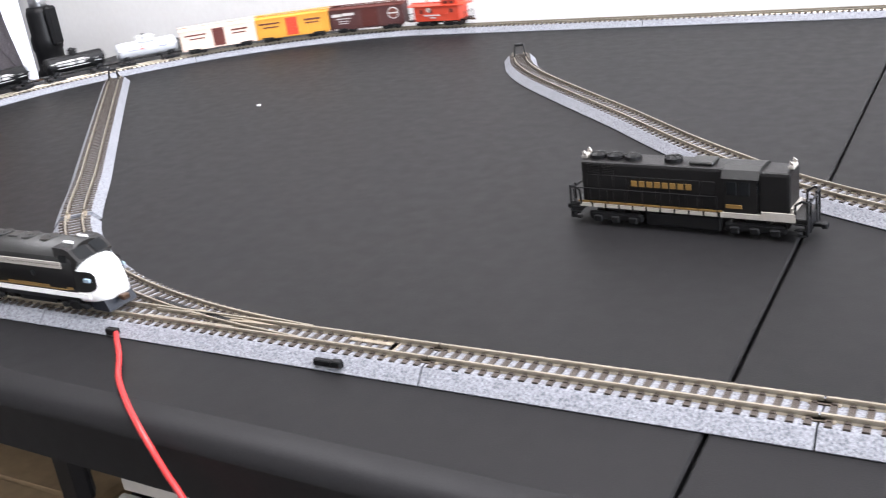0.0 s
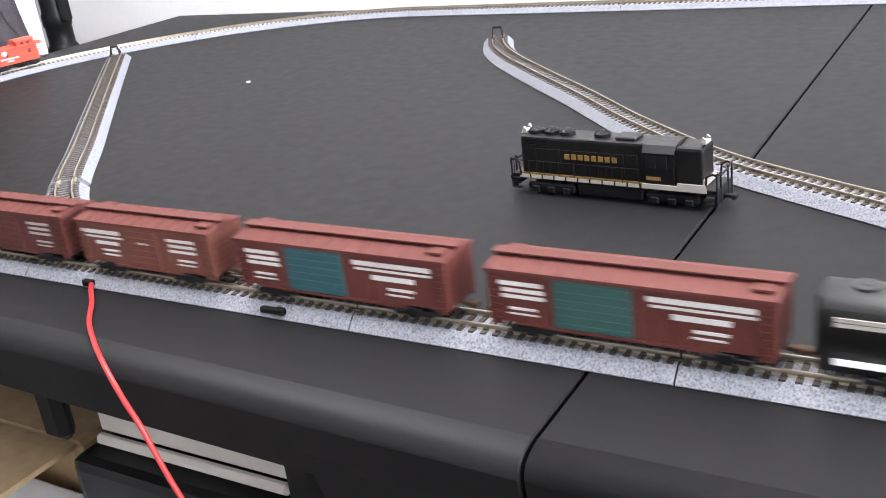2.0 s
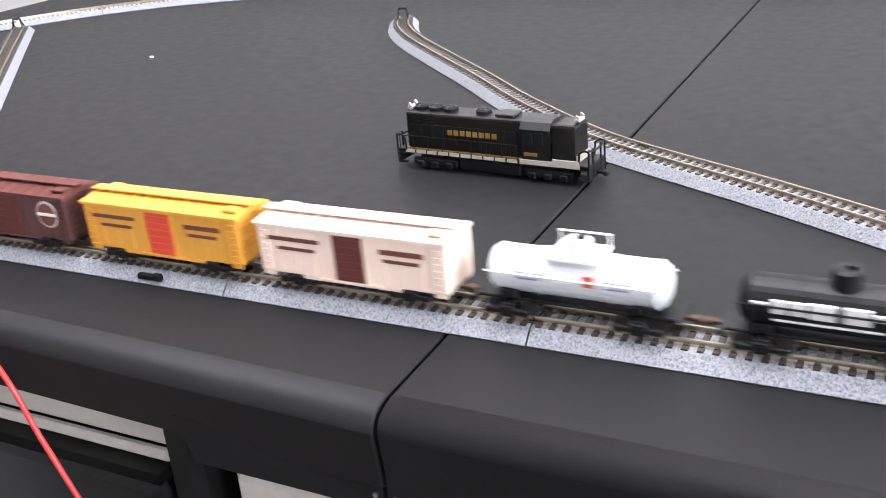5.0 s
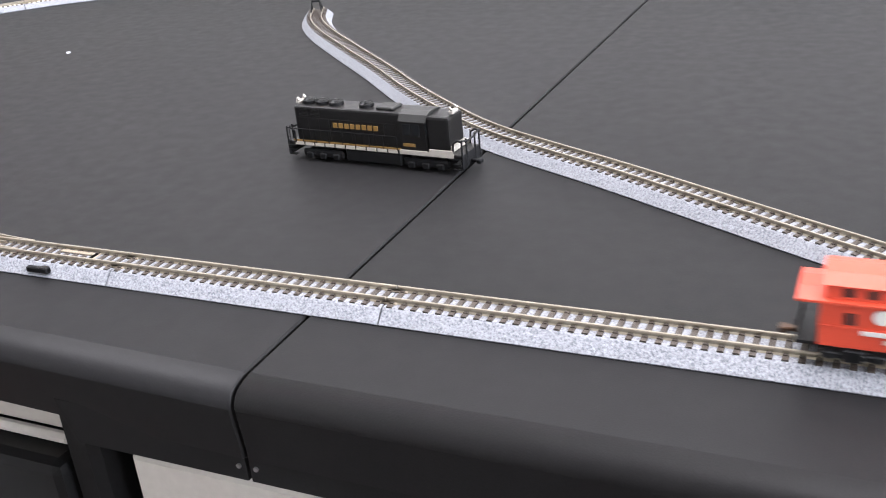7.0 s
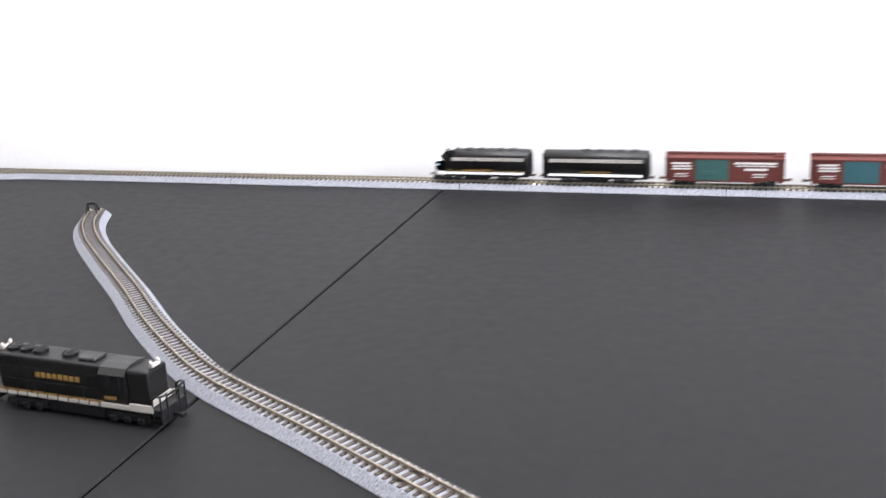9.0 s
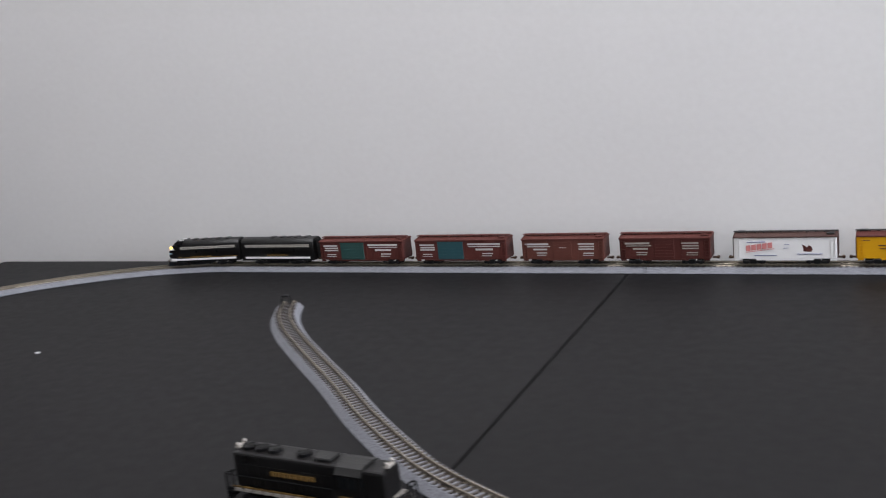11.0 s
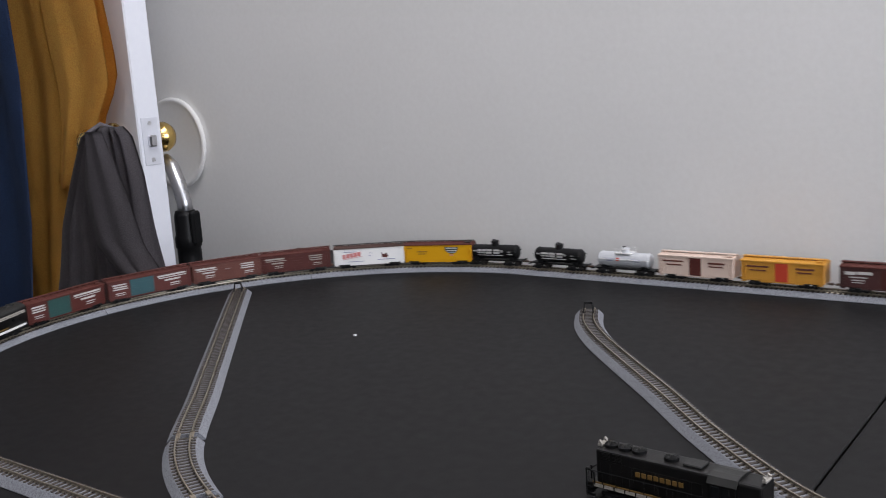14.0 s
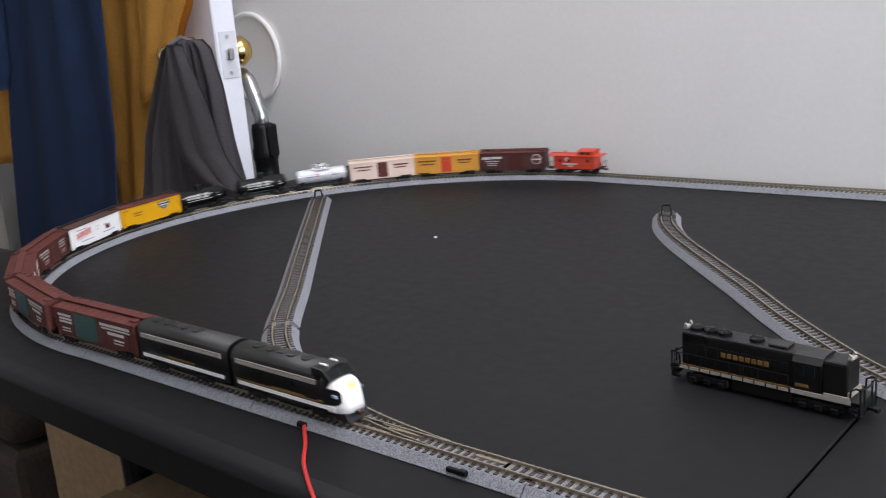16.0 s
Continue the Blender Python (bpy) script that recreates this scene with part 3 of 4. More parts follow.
def tank_car(label, L, tank_m, letters_m, silver=False):
    car = empty("tank_car", label, "tank car", "cars of the model train")
    r, zc = 0.0078, 0.0150
    prof = [(0.0015, -L / 2 + 0.004), (0.0045, -L / 2 + 0.0045), (0.0066, -L / 2 + 0.0055), (r, -L / 2 + 0.0075), (r, L / 2 - 0.0075), (0.0066, L / 2 - 0.0055), (0.0045, L / 2 - 0.0045), (0.0015, L / 2 - 0.004)]
    m = Matrix.Translation((0, 0, zc)) @ Matrix.Rotation(math.pi / 2, 4, "Y")
    bm = lathe(prof, m, 28)
    for x in (-L / 2 + 0.008, -0.012, 0.012, L / 2 - 0.008):
        part("tank_band", lathe([(r, -0.0003), (r + 0.0003, -0.0002), (r + 0.0003, 0.0002), (r, 0.0003)], Matrix.Translation((x, 0, zc)) @ Matrix.Rotation(math.pi / 2, 4, "Y"), 28), tank_m, car)
    part("tank", bm, tank_m, car)
    part("dome", lathe([(0.0044, 0.0062), (0.0044, 0.0112), (0.0047, 0.0113), (0.0047, 0.0120), (0.0036, 0.0128), (0.0012, 0.0131)], Matrix.Translation((0, 0, zc)), 24), tank_m, car)
    part("dome_hatch", cyl((0.0012, 0, zc + 0.0128), (0.0012, 0, zc + 0.0140), 0.0017, n=14), M_BLACK, car)
    bm = bmesh.new()
    if silver:
        for s in (-1, 1):
            box(-0.009, 0.009, s * 0.0070 - 0.0004, s * 0.0070 + 0.0004, zc + 0.0072, zc + 0.0080, bm=bm)
            for x in (-0.0085, 0.0, 0.0085):
                cyl((x, s * 0.0070, zc + 0.0076), (x, s * 0.0070, zc + 0.0120), 0.0003, n=6, bm=bm)
            box(-0.009, 0.009, s * 0.0070 - 0.0003, s * 0.0070 + 0.0003, zc + 0.0116, zc + 0.0121, bm=bm)
        box(-0.009, 0.009, -0.0070, 0.0070, zc + 0.0071, zc + 0.0076, bm=bm)
        part("platform", bm, M_WHITE, car, "white railed dome platform")
    bm = bmesh.new()
    for s in (-1, 1):
        tube([(-L / 2 + 0.005, s * 0.0085, zc + 0.0015), (L / 2 - 0.005, s * 0.0085, zc + 0.0015)], 0.00035, 6, bm)
        for k in range(6):
            x = -L / 2 + 0.006 + k * (L - 0.012) / 5
            cyl((x, s * 0.0076, zc + 0.0012), (x, s * 0.0086, zc + 0.0015), 0.0003, n=5, bm=bm)
    part("handrail", bm, M_BLACK if not silver else M_WHITE, car)
    bm = box(-L / 2, L / 2, -0.0055, 0.0055, 0.0052, 0.0064, 0.0003)
    for x in (-L / 2 + 0.012, L / 2 - 0.012):
        box(x - 0.003, x + 0.003, -0.0065, 0.0065, 0.0062, 0.0095, 0.0005, bm)
    for e in (-1, 1):
        box(e * L / 2 - 0.0008, e * L / 2 + 0.0008, -0.0088, 0.0088, 0.0050, 0.0066, bm=bm)
    part("frame", bm, M_BLACK, car)
    for s in (-1, 1):
        rows = ((-0.0195, -0.0150, 0.0034, -0.0008), (-0.0142, -0.0096, 0.0034, -0.0008), (-0.0088, -0.0016, 0.0036, -0.0012), (0.0006, 0.0078, 0.0036, -0.0012), (0.0085, 0.0122, 0.0026, 0.0006), (-0.0190, 0.0120, -0.0026, -0.0032), (-0.0252, -0.0205, 0.0024, 0.0008), (0.0180, 0.0215, 0.0018, 0.0006), (0.0180, 0.0240, -0.0012, -0.0020))
        if silver:
            rows = ((-0.020, -0.015, 0.002, 0.0012), (-0.0145, -0.009, 0.002, 0.0012), (-0.019, -0.011, 0.0002, -0.0004), (0.010, 0.015, 0.002, 0.0012), (0.0155, 0.020, 0.002, 0.0012), (0.011, 0.019, 0.0002, -0.0004))
        for x0, x1, a, b in rows:
            m = 1 if s < 0 else -1
            part("lettering", box(min(m * x0, m * x1), max(m * x0, m * x1), min(s * (r - 0.0016), s * (r + 0.00025)), max(s * (r - 0.0016), s * (r + 0.00025)), zc + b, zc + a, 0.0002), letters_m, car, "pale block lettering on the tank")
    if silver:
        for s in (-1, 1):
            part("emblem", box(0.004, 0.0075, s * (r - 0.0003) - 0.0004, s * (r - 0.0003) + 0.0004, zc - 0.0005, zc + 0.0030), M_RED, car, "small red emblem")
    truck_set(car, (-L / 2 + 0.0125, L / 2 - 0.0125))
    for e in (-1, 1):
        coupler(car, e * L / 2, e)
    return car


def f_unit(label, L, cab):
    """Streamlined diesel: rounded roof, light bands along the sides; the cab unit has a white bulldog nose."""
    car = empty("cab_locomotive" if cab else "booster_locomotive", label, "locomotive", "cars of the model train")
    W, z0, zt = 0.0098, 0.0048, 0.0282

    def section(sx, top, w):
        pts = [(-w, z0), (-w, zt - 0.0078)]
        for k in range(1, 9):
            a = math.pi * k / 9
            pts.append((-w * math.cos(a), zt - 0.0078 + (top - zt + 0.0078) * math.sin(a) ** 0.75))
        pts += [(w, zt - 0.0078), (w, z0)]
        return [(sx, y, z) for y, z in pts]

    bm = bmesh.new()
    front = L / 2 - (0.0200 if cab else 0)
    rings = [section(-L / 2, zt - 0.0006, W - 0.0003), section(-L / 2 + 0.0006, zt, W), section(front, zt, W)]
    rv = [[bm.verts.new(p) for p in r] for r in rings]
    for u, w in zip(rv, rv[1:]):
        for i in range(len(u) - 1):
            bm.faces.new((u[i], u[i + 1], w[i + 1], w[i]))
        bm.faces.new((u[-1], u[0], w[0], w[-1]))
    bm.faces.new(rv[0])
    bm.faces.new(rv[-1][::-1])
    bmesh.ops.recalc_face_normals(bm, faces=bm.faces[:])
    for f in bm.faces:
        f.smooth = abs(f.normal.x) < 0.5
        # faces that point upward get the slightly greyer roof black
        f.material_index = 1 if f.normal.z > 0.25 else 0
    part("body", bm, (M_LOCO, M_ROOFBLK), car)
    bands = ((zt - 0.0092, zt - 0.0080, M_STRIPE), (zt - 0.0077, zt - 0.0064, M_STRIPE), (0.0068, 0.0089, M_WHITE))
    for za, zb, m in bands:
        for s in (-1, 1):
            bm = box(-L / 2 + 0.0045, front - (0.0065 if za > 0.015 and cab else (0.0055 if za > 0.015 else (-0.007 if cab else 0.0045))), s * W - 0.0003, s * W + 0.0003, za, zb)
            part("band", bm, m, car, "light painted band along the side")
    bm = bmesh.new()
    for s in (-1, 1):
        for k in range(16):
            x = -0.014 + k * 0.0017
            box(x, x + 0.0011, s * (W + 0.0001) - 0.00015, s * (W + 0.0001) + 0.00015, 0.0100, 0.0112, bm=bm)
    if cab:
        for s in (-1, 1):
            box(-L / 2 + 0.003, front - 0.0065, s * (W + 0.0001) - 0.00012, s * (W + 0.0001) + 0.00012, 0.0096, 0.0101, bm=bm)
            box(front - 0.006, front - 0.0025, s * (W + 0.0001) - 0.00012, s * (W + 0.0001) + 0.00012, 0.0100, 0.0110, bm=bm)
    part("lettering", bm, M_GOLD, car, "small gold lettering and line")
    for x in (-0.034, -0.022, -0.004, 0.008):
        bm = cyl((x, 0, zt - 0.0006), (x, 0, zt + 0.0003), 0.0040, n=18)
        cyl((x, 0, zt + 0.0003), (x, 0, zt + 0.0005), 0.0012, n=8, bm=bm)
        part("roof_fan", bm, M_ROOFBLK, car, "round roof fan")
    part("roof_hatch", box(-0.016, -0.010, -0.003, 0.003, zt - 0.001, zt + 0.0003, 0.0003), M_ROOFBLK, car)
    for s in (-1, 1):
        for x in (-0.022, 0.004):
            part("porthole", cyl((x, s * (W - 0.0002), 0.0158), (x, s * (W + 0.0002), 0.0158), 0.0015, n=14), M_GLASS, car, "round side window")
    bm = box(-0.012, 0.012, -0.0085, 0.0085, 0.0016, 0.0050, 0.0006)
    part("fuel_tank", bm, M_BLACK, car)
    if cab:
        NL = 0.0128

        def outline(u):
            f = math.sin(u * math.pi / 2)
            fall = 1 - (1 - min(1, f) ** 2.4) ** 0.5
            return front - 0.0006 + NL * f, (W - 0.0002) * (1 - 0.20 * f ** 3 - 0.36 * fall), zt - 0.0050 - 0.0026 * f - 0.0066 * fall

        bm = bmesh.new()
        rings = []
        low = z0 + 0.0006
        for i in range(13):
            x, w, top = outline(i / 12)
            ring = [(x + 0.0011, -w, low), (x + 0.0008, -w, low + (top - low) * 0.35), (x, -w, low + (top - low) * 0.62)]
            for k in range(1, 8):
                a = math.pi * k / 8
                ring.append((x, -w * math.cos(a), low + (top - low) * (0.62 + 0.38 * math.sin(a) ** 0.6)))
            ring += [(x, w, low + (top - low) * 0.62), (x + 0.0008, w, low + (top - low) * 0.35), (x + 0.0011, w, low)]
            rings.append([bm.verts.new(p) for p in ring])
        for u, w in zip(rings, rings[1:]):
            for i in range(len(u) - 1):
                bm.faces.new((u[i], u[i + 1], w[i + 1], w[i]))
            bm.faces.new((u[-1], u[0], w[0], w[-1]))
        bm.faces.new(rings[0])
        bm.faces.new(rings[-1][::-1])
        part("nose", bm, M_WHITE, car, "rounded white bulldog nose", True)
        prof = [(front - 0.0095, zt - 0.0090), (front - 0.0095, zt - 0.0002), (front - 0.0030, zt - 0.0005), (front - 0.0005, zt - 0.0014), (front + 0.0042, zt - 0.0056), (front + 0.0010, zt - 0.0100)]
        part("cab_roof", prism([(x, z) for x, z in prof], -0.0093, 0.0093, axis="y"), M_LOCO, car)
        for s in (-1, 1):
            quad = ((front + 0.0046, s * 0.0009, zt - 0.0055), (front + 0.0040, s * 0.0080, zt - 0.0055), (front - 0.0002, s * 0.0076, zt - 0.0014), (front + 0.0002, s * 0.0009, zt - 0.0013))
            bm = bmesh.new()
            bm.faces.new([bm.verts.new(p) for p in quad])
            bmesh.ops.solidify(bm, geom=bm.faces[:], thickness=0.0003)
            part("windscreen", bm, M_GLASS, car, "dark windscreen pane")
            part("side_window", box(front - 0.0070, front - 0.0025, s * 0.0094 - 0.0002, s * 0.0094 + 0.0002, zt - 0.0064, zt - 0.0034), M_GLASS, car, "dark cab side window")
            part("horn", box(front - 0.0085, front - 0.0030, s * 0.0038 - 0.0006, s * 0.0038 + 0.0006, zt - 0.0004, zt + 0.0006, 0.0002), M_WHITE, car, "pale roof horn")
            part("number_mark", box(front + 0.0055, front + 0.0088, s * (W - 0.0005) - 0.0008, s * (W - 0.0005) + 0.0003, 0.0142, 0.0156), M_PALEBLUE, car, "pale blue mark on the nose panel")
            bm = bmesh.new()
            cols = []
            for i in range(9):
                u = 0.60 * i / 8
                x, w, top = outline(u)
                k = (1 - (i / 8) ** 4) ** 0.5
                cols.append([bm.verts.new((x + 0.0004, s * (w + 0.0002), z)) for z in (0.0136 - 0.0042 * (0.50 + 0.50 * k), 0.0136 + 0.0050 * (0.50 + 0.50 * k))])
            for p, q in zip(cols, cols[1:]):
                bm.faces.new((p[0], q[0], q[1], p[1]))
            bmesh.ops.solidify(bm, geom=bm.faces[:], thickness=0.0004)
            part("nose_panel", bm, M_LOCO, car, "black side panel of the nose")
        part("headlight", cyl((front + 0.0098, 0, zt - 0.0088), (front + 0.0126, 0, zt - 0.0093), 0.0017, n=16), M_HEADLIGHT, car, "glowing amber headlight")
        part("pilot", prism([(L / 2 - 0.0165, 0.0056), (L / 2 - 0.0165, 0.0010), (L / 2 - 0.0062, 0.0006), (L / 2 - 0.0085, 0.0056)], -0.0074, 0.0074, axis="y"), M_PILOT, car, "blue-black pilot below the nose")
        coupler(car, L / 2 - 0.0085, 1)
    else:
        coupler(car, L / 2 - 0.001, 1)
        part("diaphragm", box(L / 2 - 0.0005, L / 2 + 0.0016, -0.0045, 0.0045, 0.0065, 0.0255, 0.0006), M_BLACK, car)
    part("rear_diaphragm", box(-L / 2 - 0.0016, -L / 2 + 0.0005, -0.0045, 0.0045, 0.0065, 0.0255, 0.0006), M_BLACK, car)
    coupler(car, -L / 2 + 0.001, -1)
    truck_set(car, (-L / 2 + 0.021, L / 2 - 0.024))
    return car


def caboose():
    L = 0.058
    car = empty("caboose", "bright red caboose with roof cupola and white emblem", "caboose", "cars of the model train")
    W, z0, z1 = 0.0094, 0.0055, 0.0203
    bm = box(-L / 2 + 0.005, L / 2 - 0.005, -W, W, z0, z1, 0.0003)
    for s in (-1, 1):
        box(-L / 2 + 0.005, L / 2 - 0.005, s * W - 0.0004, s * W + 0.0004, z0 + 0.0066, z0 + 0.0072, bm=bm)
    part("body", bm, M_RED, car)
    part("roof", prism([(-W - 0.0012, z1 - 0.0004), (W + 0.0012, z1 - 0.0004), (W + 0.0012, z1 + 0.0004), (0.004, z1 + 0.0018), (-0.004, z1 + 0.0018), (-W - 0.0012, z1 + 0.0004)], -L / 2 - 0.001, L / 2 + 0.001), M_RED, car)
    xc = -0.014
    bm = box(xc - 0.0085, xc + 0.0085, -W + 0.0006, W - 0.0006, z1, z1 + 0.0056, 0.0003)
    part("cupola", bm, M_RED, car)
    part("cupola_roof", prism([(-W - 0.0006, z1 + 0.0054), (W + 0.0006, z1 + 0.0054), (0.004, z1 + 0.0070), (-0.004, z1 + 0.0070)], xc - 0.0098, xc + 0.0098), M_RED, car)
    part("roofwalk", box(-L / 2 + 0.02, L / 2 + 0.001, -0.0018, 0.0018, z1 + 0.0020, z1 + 0.0025), M_RED, car)
    part("chimney", cyl((0.012, 0.003, z1 + 0.001), (0.012, 0.003, z1 + 0.0055), 0.0008, n=10), M_RED, car)
    for s in (-1, 1):
        for x in (-0.016, 0.006, 0.016):
            part("window", box(x - 0.0017, x + 0.0017, s * W - 0.0003, s * W + 0.0003, z0 + 0.0078, z0 + 0.0116, 0.0002), M_OXIDE3, car, "dark red recessed window")
        for x in (xc - 0.0045, xc + 0.0015):
            part("cupola_window", box(x, x + 0.0034, s * (W - 0.0006) - 0.0003, s * (W - 0.0006) + 0.0003, z1 + 0.0016, z1 + 0.0042, 0.0002), M_OXIDE3, car)
    for e in (-1, 1):
        bm = box(e * (L / 2 - 0.0020) - 0.0030, e * (L / 2 - 0.0020) + 0.0030, -W, W, z0, z0 + 0.0010)
        for y in (-W + 0.0006, -0.003, 0.003, W - 0.0006):
            cyl((e * (L / 2 + 0.0004), y, z0), (e * (L / 2 + 0.0004), y, z0 + 0.0075), 0.0003, n=5, bm=bm)
        cyl((e * (L / 2 + 0.0004), -W, z0 + 0.0075), (e * (L / 2 + 0.0004), W, z0 + 0.0075), 0.0003, n=5, bm=bm)
        part("platform", bm, M_BLACK, car, "black end platform with railing")
    disc(car, -0.008, z0 + 0.0112, 0.0024, W, M_LETTER, "round white emblem")
    bars(car, ((-0.013, 0.004, z0 + 0.0052, z0 + 0.0066), (-0.007, -0.001, z0 + 0.0030, z0 + 0.0042)), W + 0.0005, M_LETTER)
    underframe(car, L)
    truck_set(car, (-L / 2 + 0.0145, L / 2 - 0.0145))
    for e in (-1, 1):
        coupler(car, e * L / 2, e)
    return car


def W50(door):
    return (((-0.0435, -0.0275, 0.0192, 0.0206), (-0.0420, -0.0268, 0.0168, 0.0181), (-0.0425, -0.0268, 0.0146, 0.0158), (-0.0400, -0.0300, 0.0104, 0.0112), (-0.0405, -0.0295, 0.0086, 0.0091),
             (0.0085, 0.0420, 0.0196, 0.0213), (0.0095, 0.0420, 0.0178, 0.0186), (0.0165, 0.0345, 0.0144, 0.0162), (0.0230, 0.0340, 0.0108, 0.0118), (0.0225, 0.0330, 0.0088, 0.0094)), M_LETTER),


def printed(car, y, shapes, label):
    """Flat printed shapes on both sides: ((x, z) outline, material)."""
    for s in (-1, 1):
        m = 1 if s < 0 else -1
        for i, (outline, material) in enumerate(shapes):
            lift = y + 0.0001 + 0.00012 * i
            part("emblem", prism([(m * x, z) for x, z in outline], s * lift - 0.00008, s * lift + 0.00008, axis="y"), material, car, label if i == 0 else "")


def block(x0, x1, z0, z1, slant=0.0):
    return [(x0, z0), (x1, z0 + slant), (x1, z1 + slant), (x0, z1)]


def indian(car, L, W, z0, z1):
    printed(car, W, [([(0.0150, 0.0120), (0.0200, 0.0115), (0.0222, 0.0135), (0.0212, 0.0160), (0.0190, 0.0172), (0.0180, 0.0150), (0.0150, 0.0175), (0.0138, 0.0178), (0.0150, 0.0150)], M_OXIDE3),
                     (block(0.0175, 0.0215, 0.0118, 0.0136), M_OXIDE2)], "small dark red-brown printed emblem")
    printed(car, W, [(block(-0.0310 + k * 0.0044, -0.0272 + k * 0.0044, 0.0122 + k * 0.0006, 0.0170 + k * 0.0006, 0.0005), M_PINK) for k in range(5)]
            + [(block(-0.031, -0.008, 0.0112, 0.0117, 0.0030), M_PINK)], "slanted faded red lettering block")


def shield(car, L, W, z0, z1):
    printed(car, W, [([(0.0085, 0.0215), (0.0245, 0.0215), (0.0240, 0.0178), (0.0205, 0.0145), (0.0165, 0.0136), (0.0120, 0.0150), (0.0090, 0.0180)], M_SHIELD),
                     (block(0.0100, 0.0232, 0.0196, 0.0207), M_LETTER), (block(0.0106, 0.0228, 0.0168, 0.0180), M_LETTER), (block(0.0125, 0.0210, 0.0150, 0.0157), M_PALEBLUE)], "dark shield emblem with pale stripes")
    printed(car, W, [(block(0.0145, 0.0190, 0.0116, 0.0128), M_PINK)], "small pink mark")


def ball(car, L, W, z0, z1):
    disc(car, 0.029, 0.0165, 0.0058, W + 0.0001, M_LETTER, "round white emblem")
    disc(car, 0.029, 0.0165, 0.0050, W + 0.0003, M_OXIDE2, "reddish centre of the emblem")
    bars(car, ((0.024, 0.034, 0.0160, 0.0172),), W + 0.0007, M_LETTER)


TRAIN = []  # (thing, length, place behind the nose)
TRAIN.append((f_unit("black streamlined cab diesel with white nose and cream bands", 0.100, True), 0.100, 0.000))
TRAIN.append((f_unit("black streamlined cabless booster diesel with light bands", 0.091, False), 0.091, 0.105))
for label, dm, off in (("long oxide red boxcar with green doors and white lettering", M_GREEN, 0.206), ("long oxide red boxcar with blue-green doors and white lettering", M_TEAL, 0.312)):
    TRAIN.append((boxcar(label, 0.096, M_OXIDE, M_ROOFRED, dm, (-0.010, 0.0135), W50(0), 14), 0.096, off))
SMALL = ((-0.0345, -0.0125, 0.0190, 0.0206), (-0.0330, -0.0110, 0.0172, 0.0179), (-0.0270, -0.0140, 0.0142, 0.0156), (-0.0240, -0.0145, 0.0112, 0.0120), (-0.0240, -0.0150, 0.0092, 0.0098), (0.0145, 0.0290, 0.0192, 0.0203), (0.0155, 0.0290, 0.0168, 0.0179), (0.0150, 0.0290, 0.0145, 0.0155), (0.0190, 0.0285, 0.0108, 0.0116), (0.0185, 0.0280, 0.0090, 0.0095))
TRAIN.append((boxcar("faded brick red boxcar with white lettering", 0.075, M_OXIDE2, M_ROOFRED, M_OXIDE2, (0, 0.0085), ((SMALL + ((-0.003, 0.004, 0.0155, 0.0170),), M_LETTER),), 10), 0.075, 0.415))
TRAIN.append((boxcar("dark oxide red boxcar with pale lettering", 0.077, M_OXIDE3, M_ROOFRED, M_OXIDE3, (0, 0.0085), ((SMALL, M_STRIPE),), 10), 0.077, 0.496))
TRAIN.append((boxcar("white refrigerator car with brown roof and red lettering", 0.082, M_WHITE, M_ROOFBRN, None, (0, 0.01), (((((-0.030, -0.015, 0.0199, 0.0204), (-0.024, -0.006, 0.0084, 0.0089), (0.010, 0.030, 0.0094, 0.0099), (0.000, 0.004, 0.0178, 0.0181), (-0.001, 0.003, 0.0146, 0.0149)), M_BLUE)),), 0, M_ROOFBLK, reefer=True, extra=indian, category="refrigerator car"), 0.082, 0.582))
TRAIN.append((boxcar("yellow refrigerator car with red-brown roof and shield emblem", 0.080, M_YELLOW, M_ROOFRED, None, (0, 0.01), (((((-0.024, -0.012, 0.0160, 0.0168), (-0.023, -0.014, 0.0135, 0.0142), (-0.036, -0.030, 0.0205, 0.0210)), M_ROOFBRN)),), 0, M_ROOFBLK, reefer=True, extra=shield, category="refrigerator car"), 0.080, 0.671))
for off in (0.757, 0.831):
    TRAIN.append((tank_car("black tank car with dome and white block lettering", 0.068, M_BLACK, M_LETTER), 0.068, off))
TRAIN.append((tank_car("silver tank car with white railed dome platform", 0.070, M_SILVER, M_BLUE, True), 0.070, 0.905))
FEW = (((-0.034, -0.012, 0.0185, 0.0200), (-0.030, -0.014, 0.0150, 0.0162), (0.013, 0.030, 0.0180, 0.0198), (0.014, 0.028, 0.0150, 0.0162)), M_OXIDE2)
TRAIN.append((boxcar("cream boxcar with red doors and reddish lettering", 0.077, M_CREAM, M_CREAM, M_OXIDE, (0.000, 0.006), (FEW,), 10), 0.077, 0.981))
TRAIN.append((boxcar("orange-yellow boxcar with red doors", 0.077, M_ORANGE, M_ORANGE, M_RED, (0.000, 0.006), (FEW,), 10), 0.077, 1.065))
TRAIN.append((boxcar("tuscan brown boxcar with white script and round emblem", 0.079, M_BROWN, M_ROOFRED, M_OXIDE3, (0.004, 0.0085), (((((-0.0360, -0.0255, 0.0172, 0.0200), (-0.0245, -0.0120, 0.0178, 0.0204), (-0.0310, -0.0160, 0.0146, 0.0155), (-0.0290, -0.0180, 0.0120, 0.0128), (-0.0290, -0.0190, 0.0100, 0.0106)), M_LETTER)),), 10, extra=ball), 0.079, 1.150))
TRAIN.append((caboose(), 0.063, 1.240))


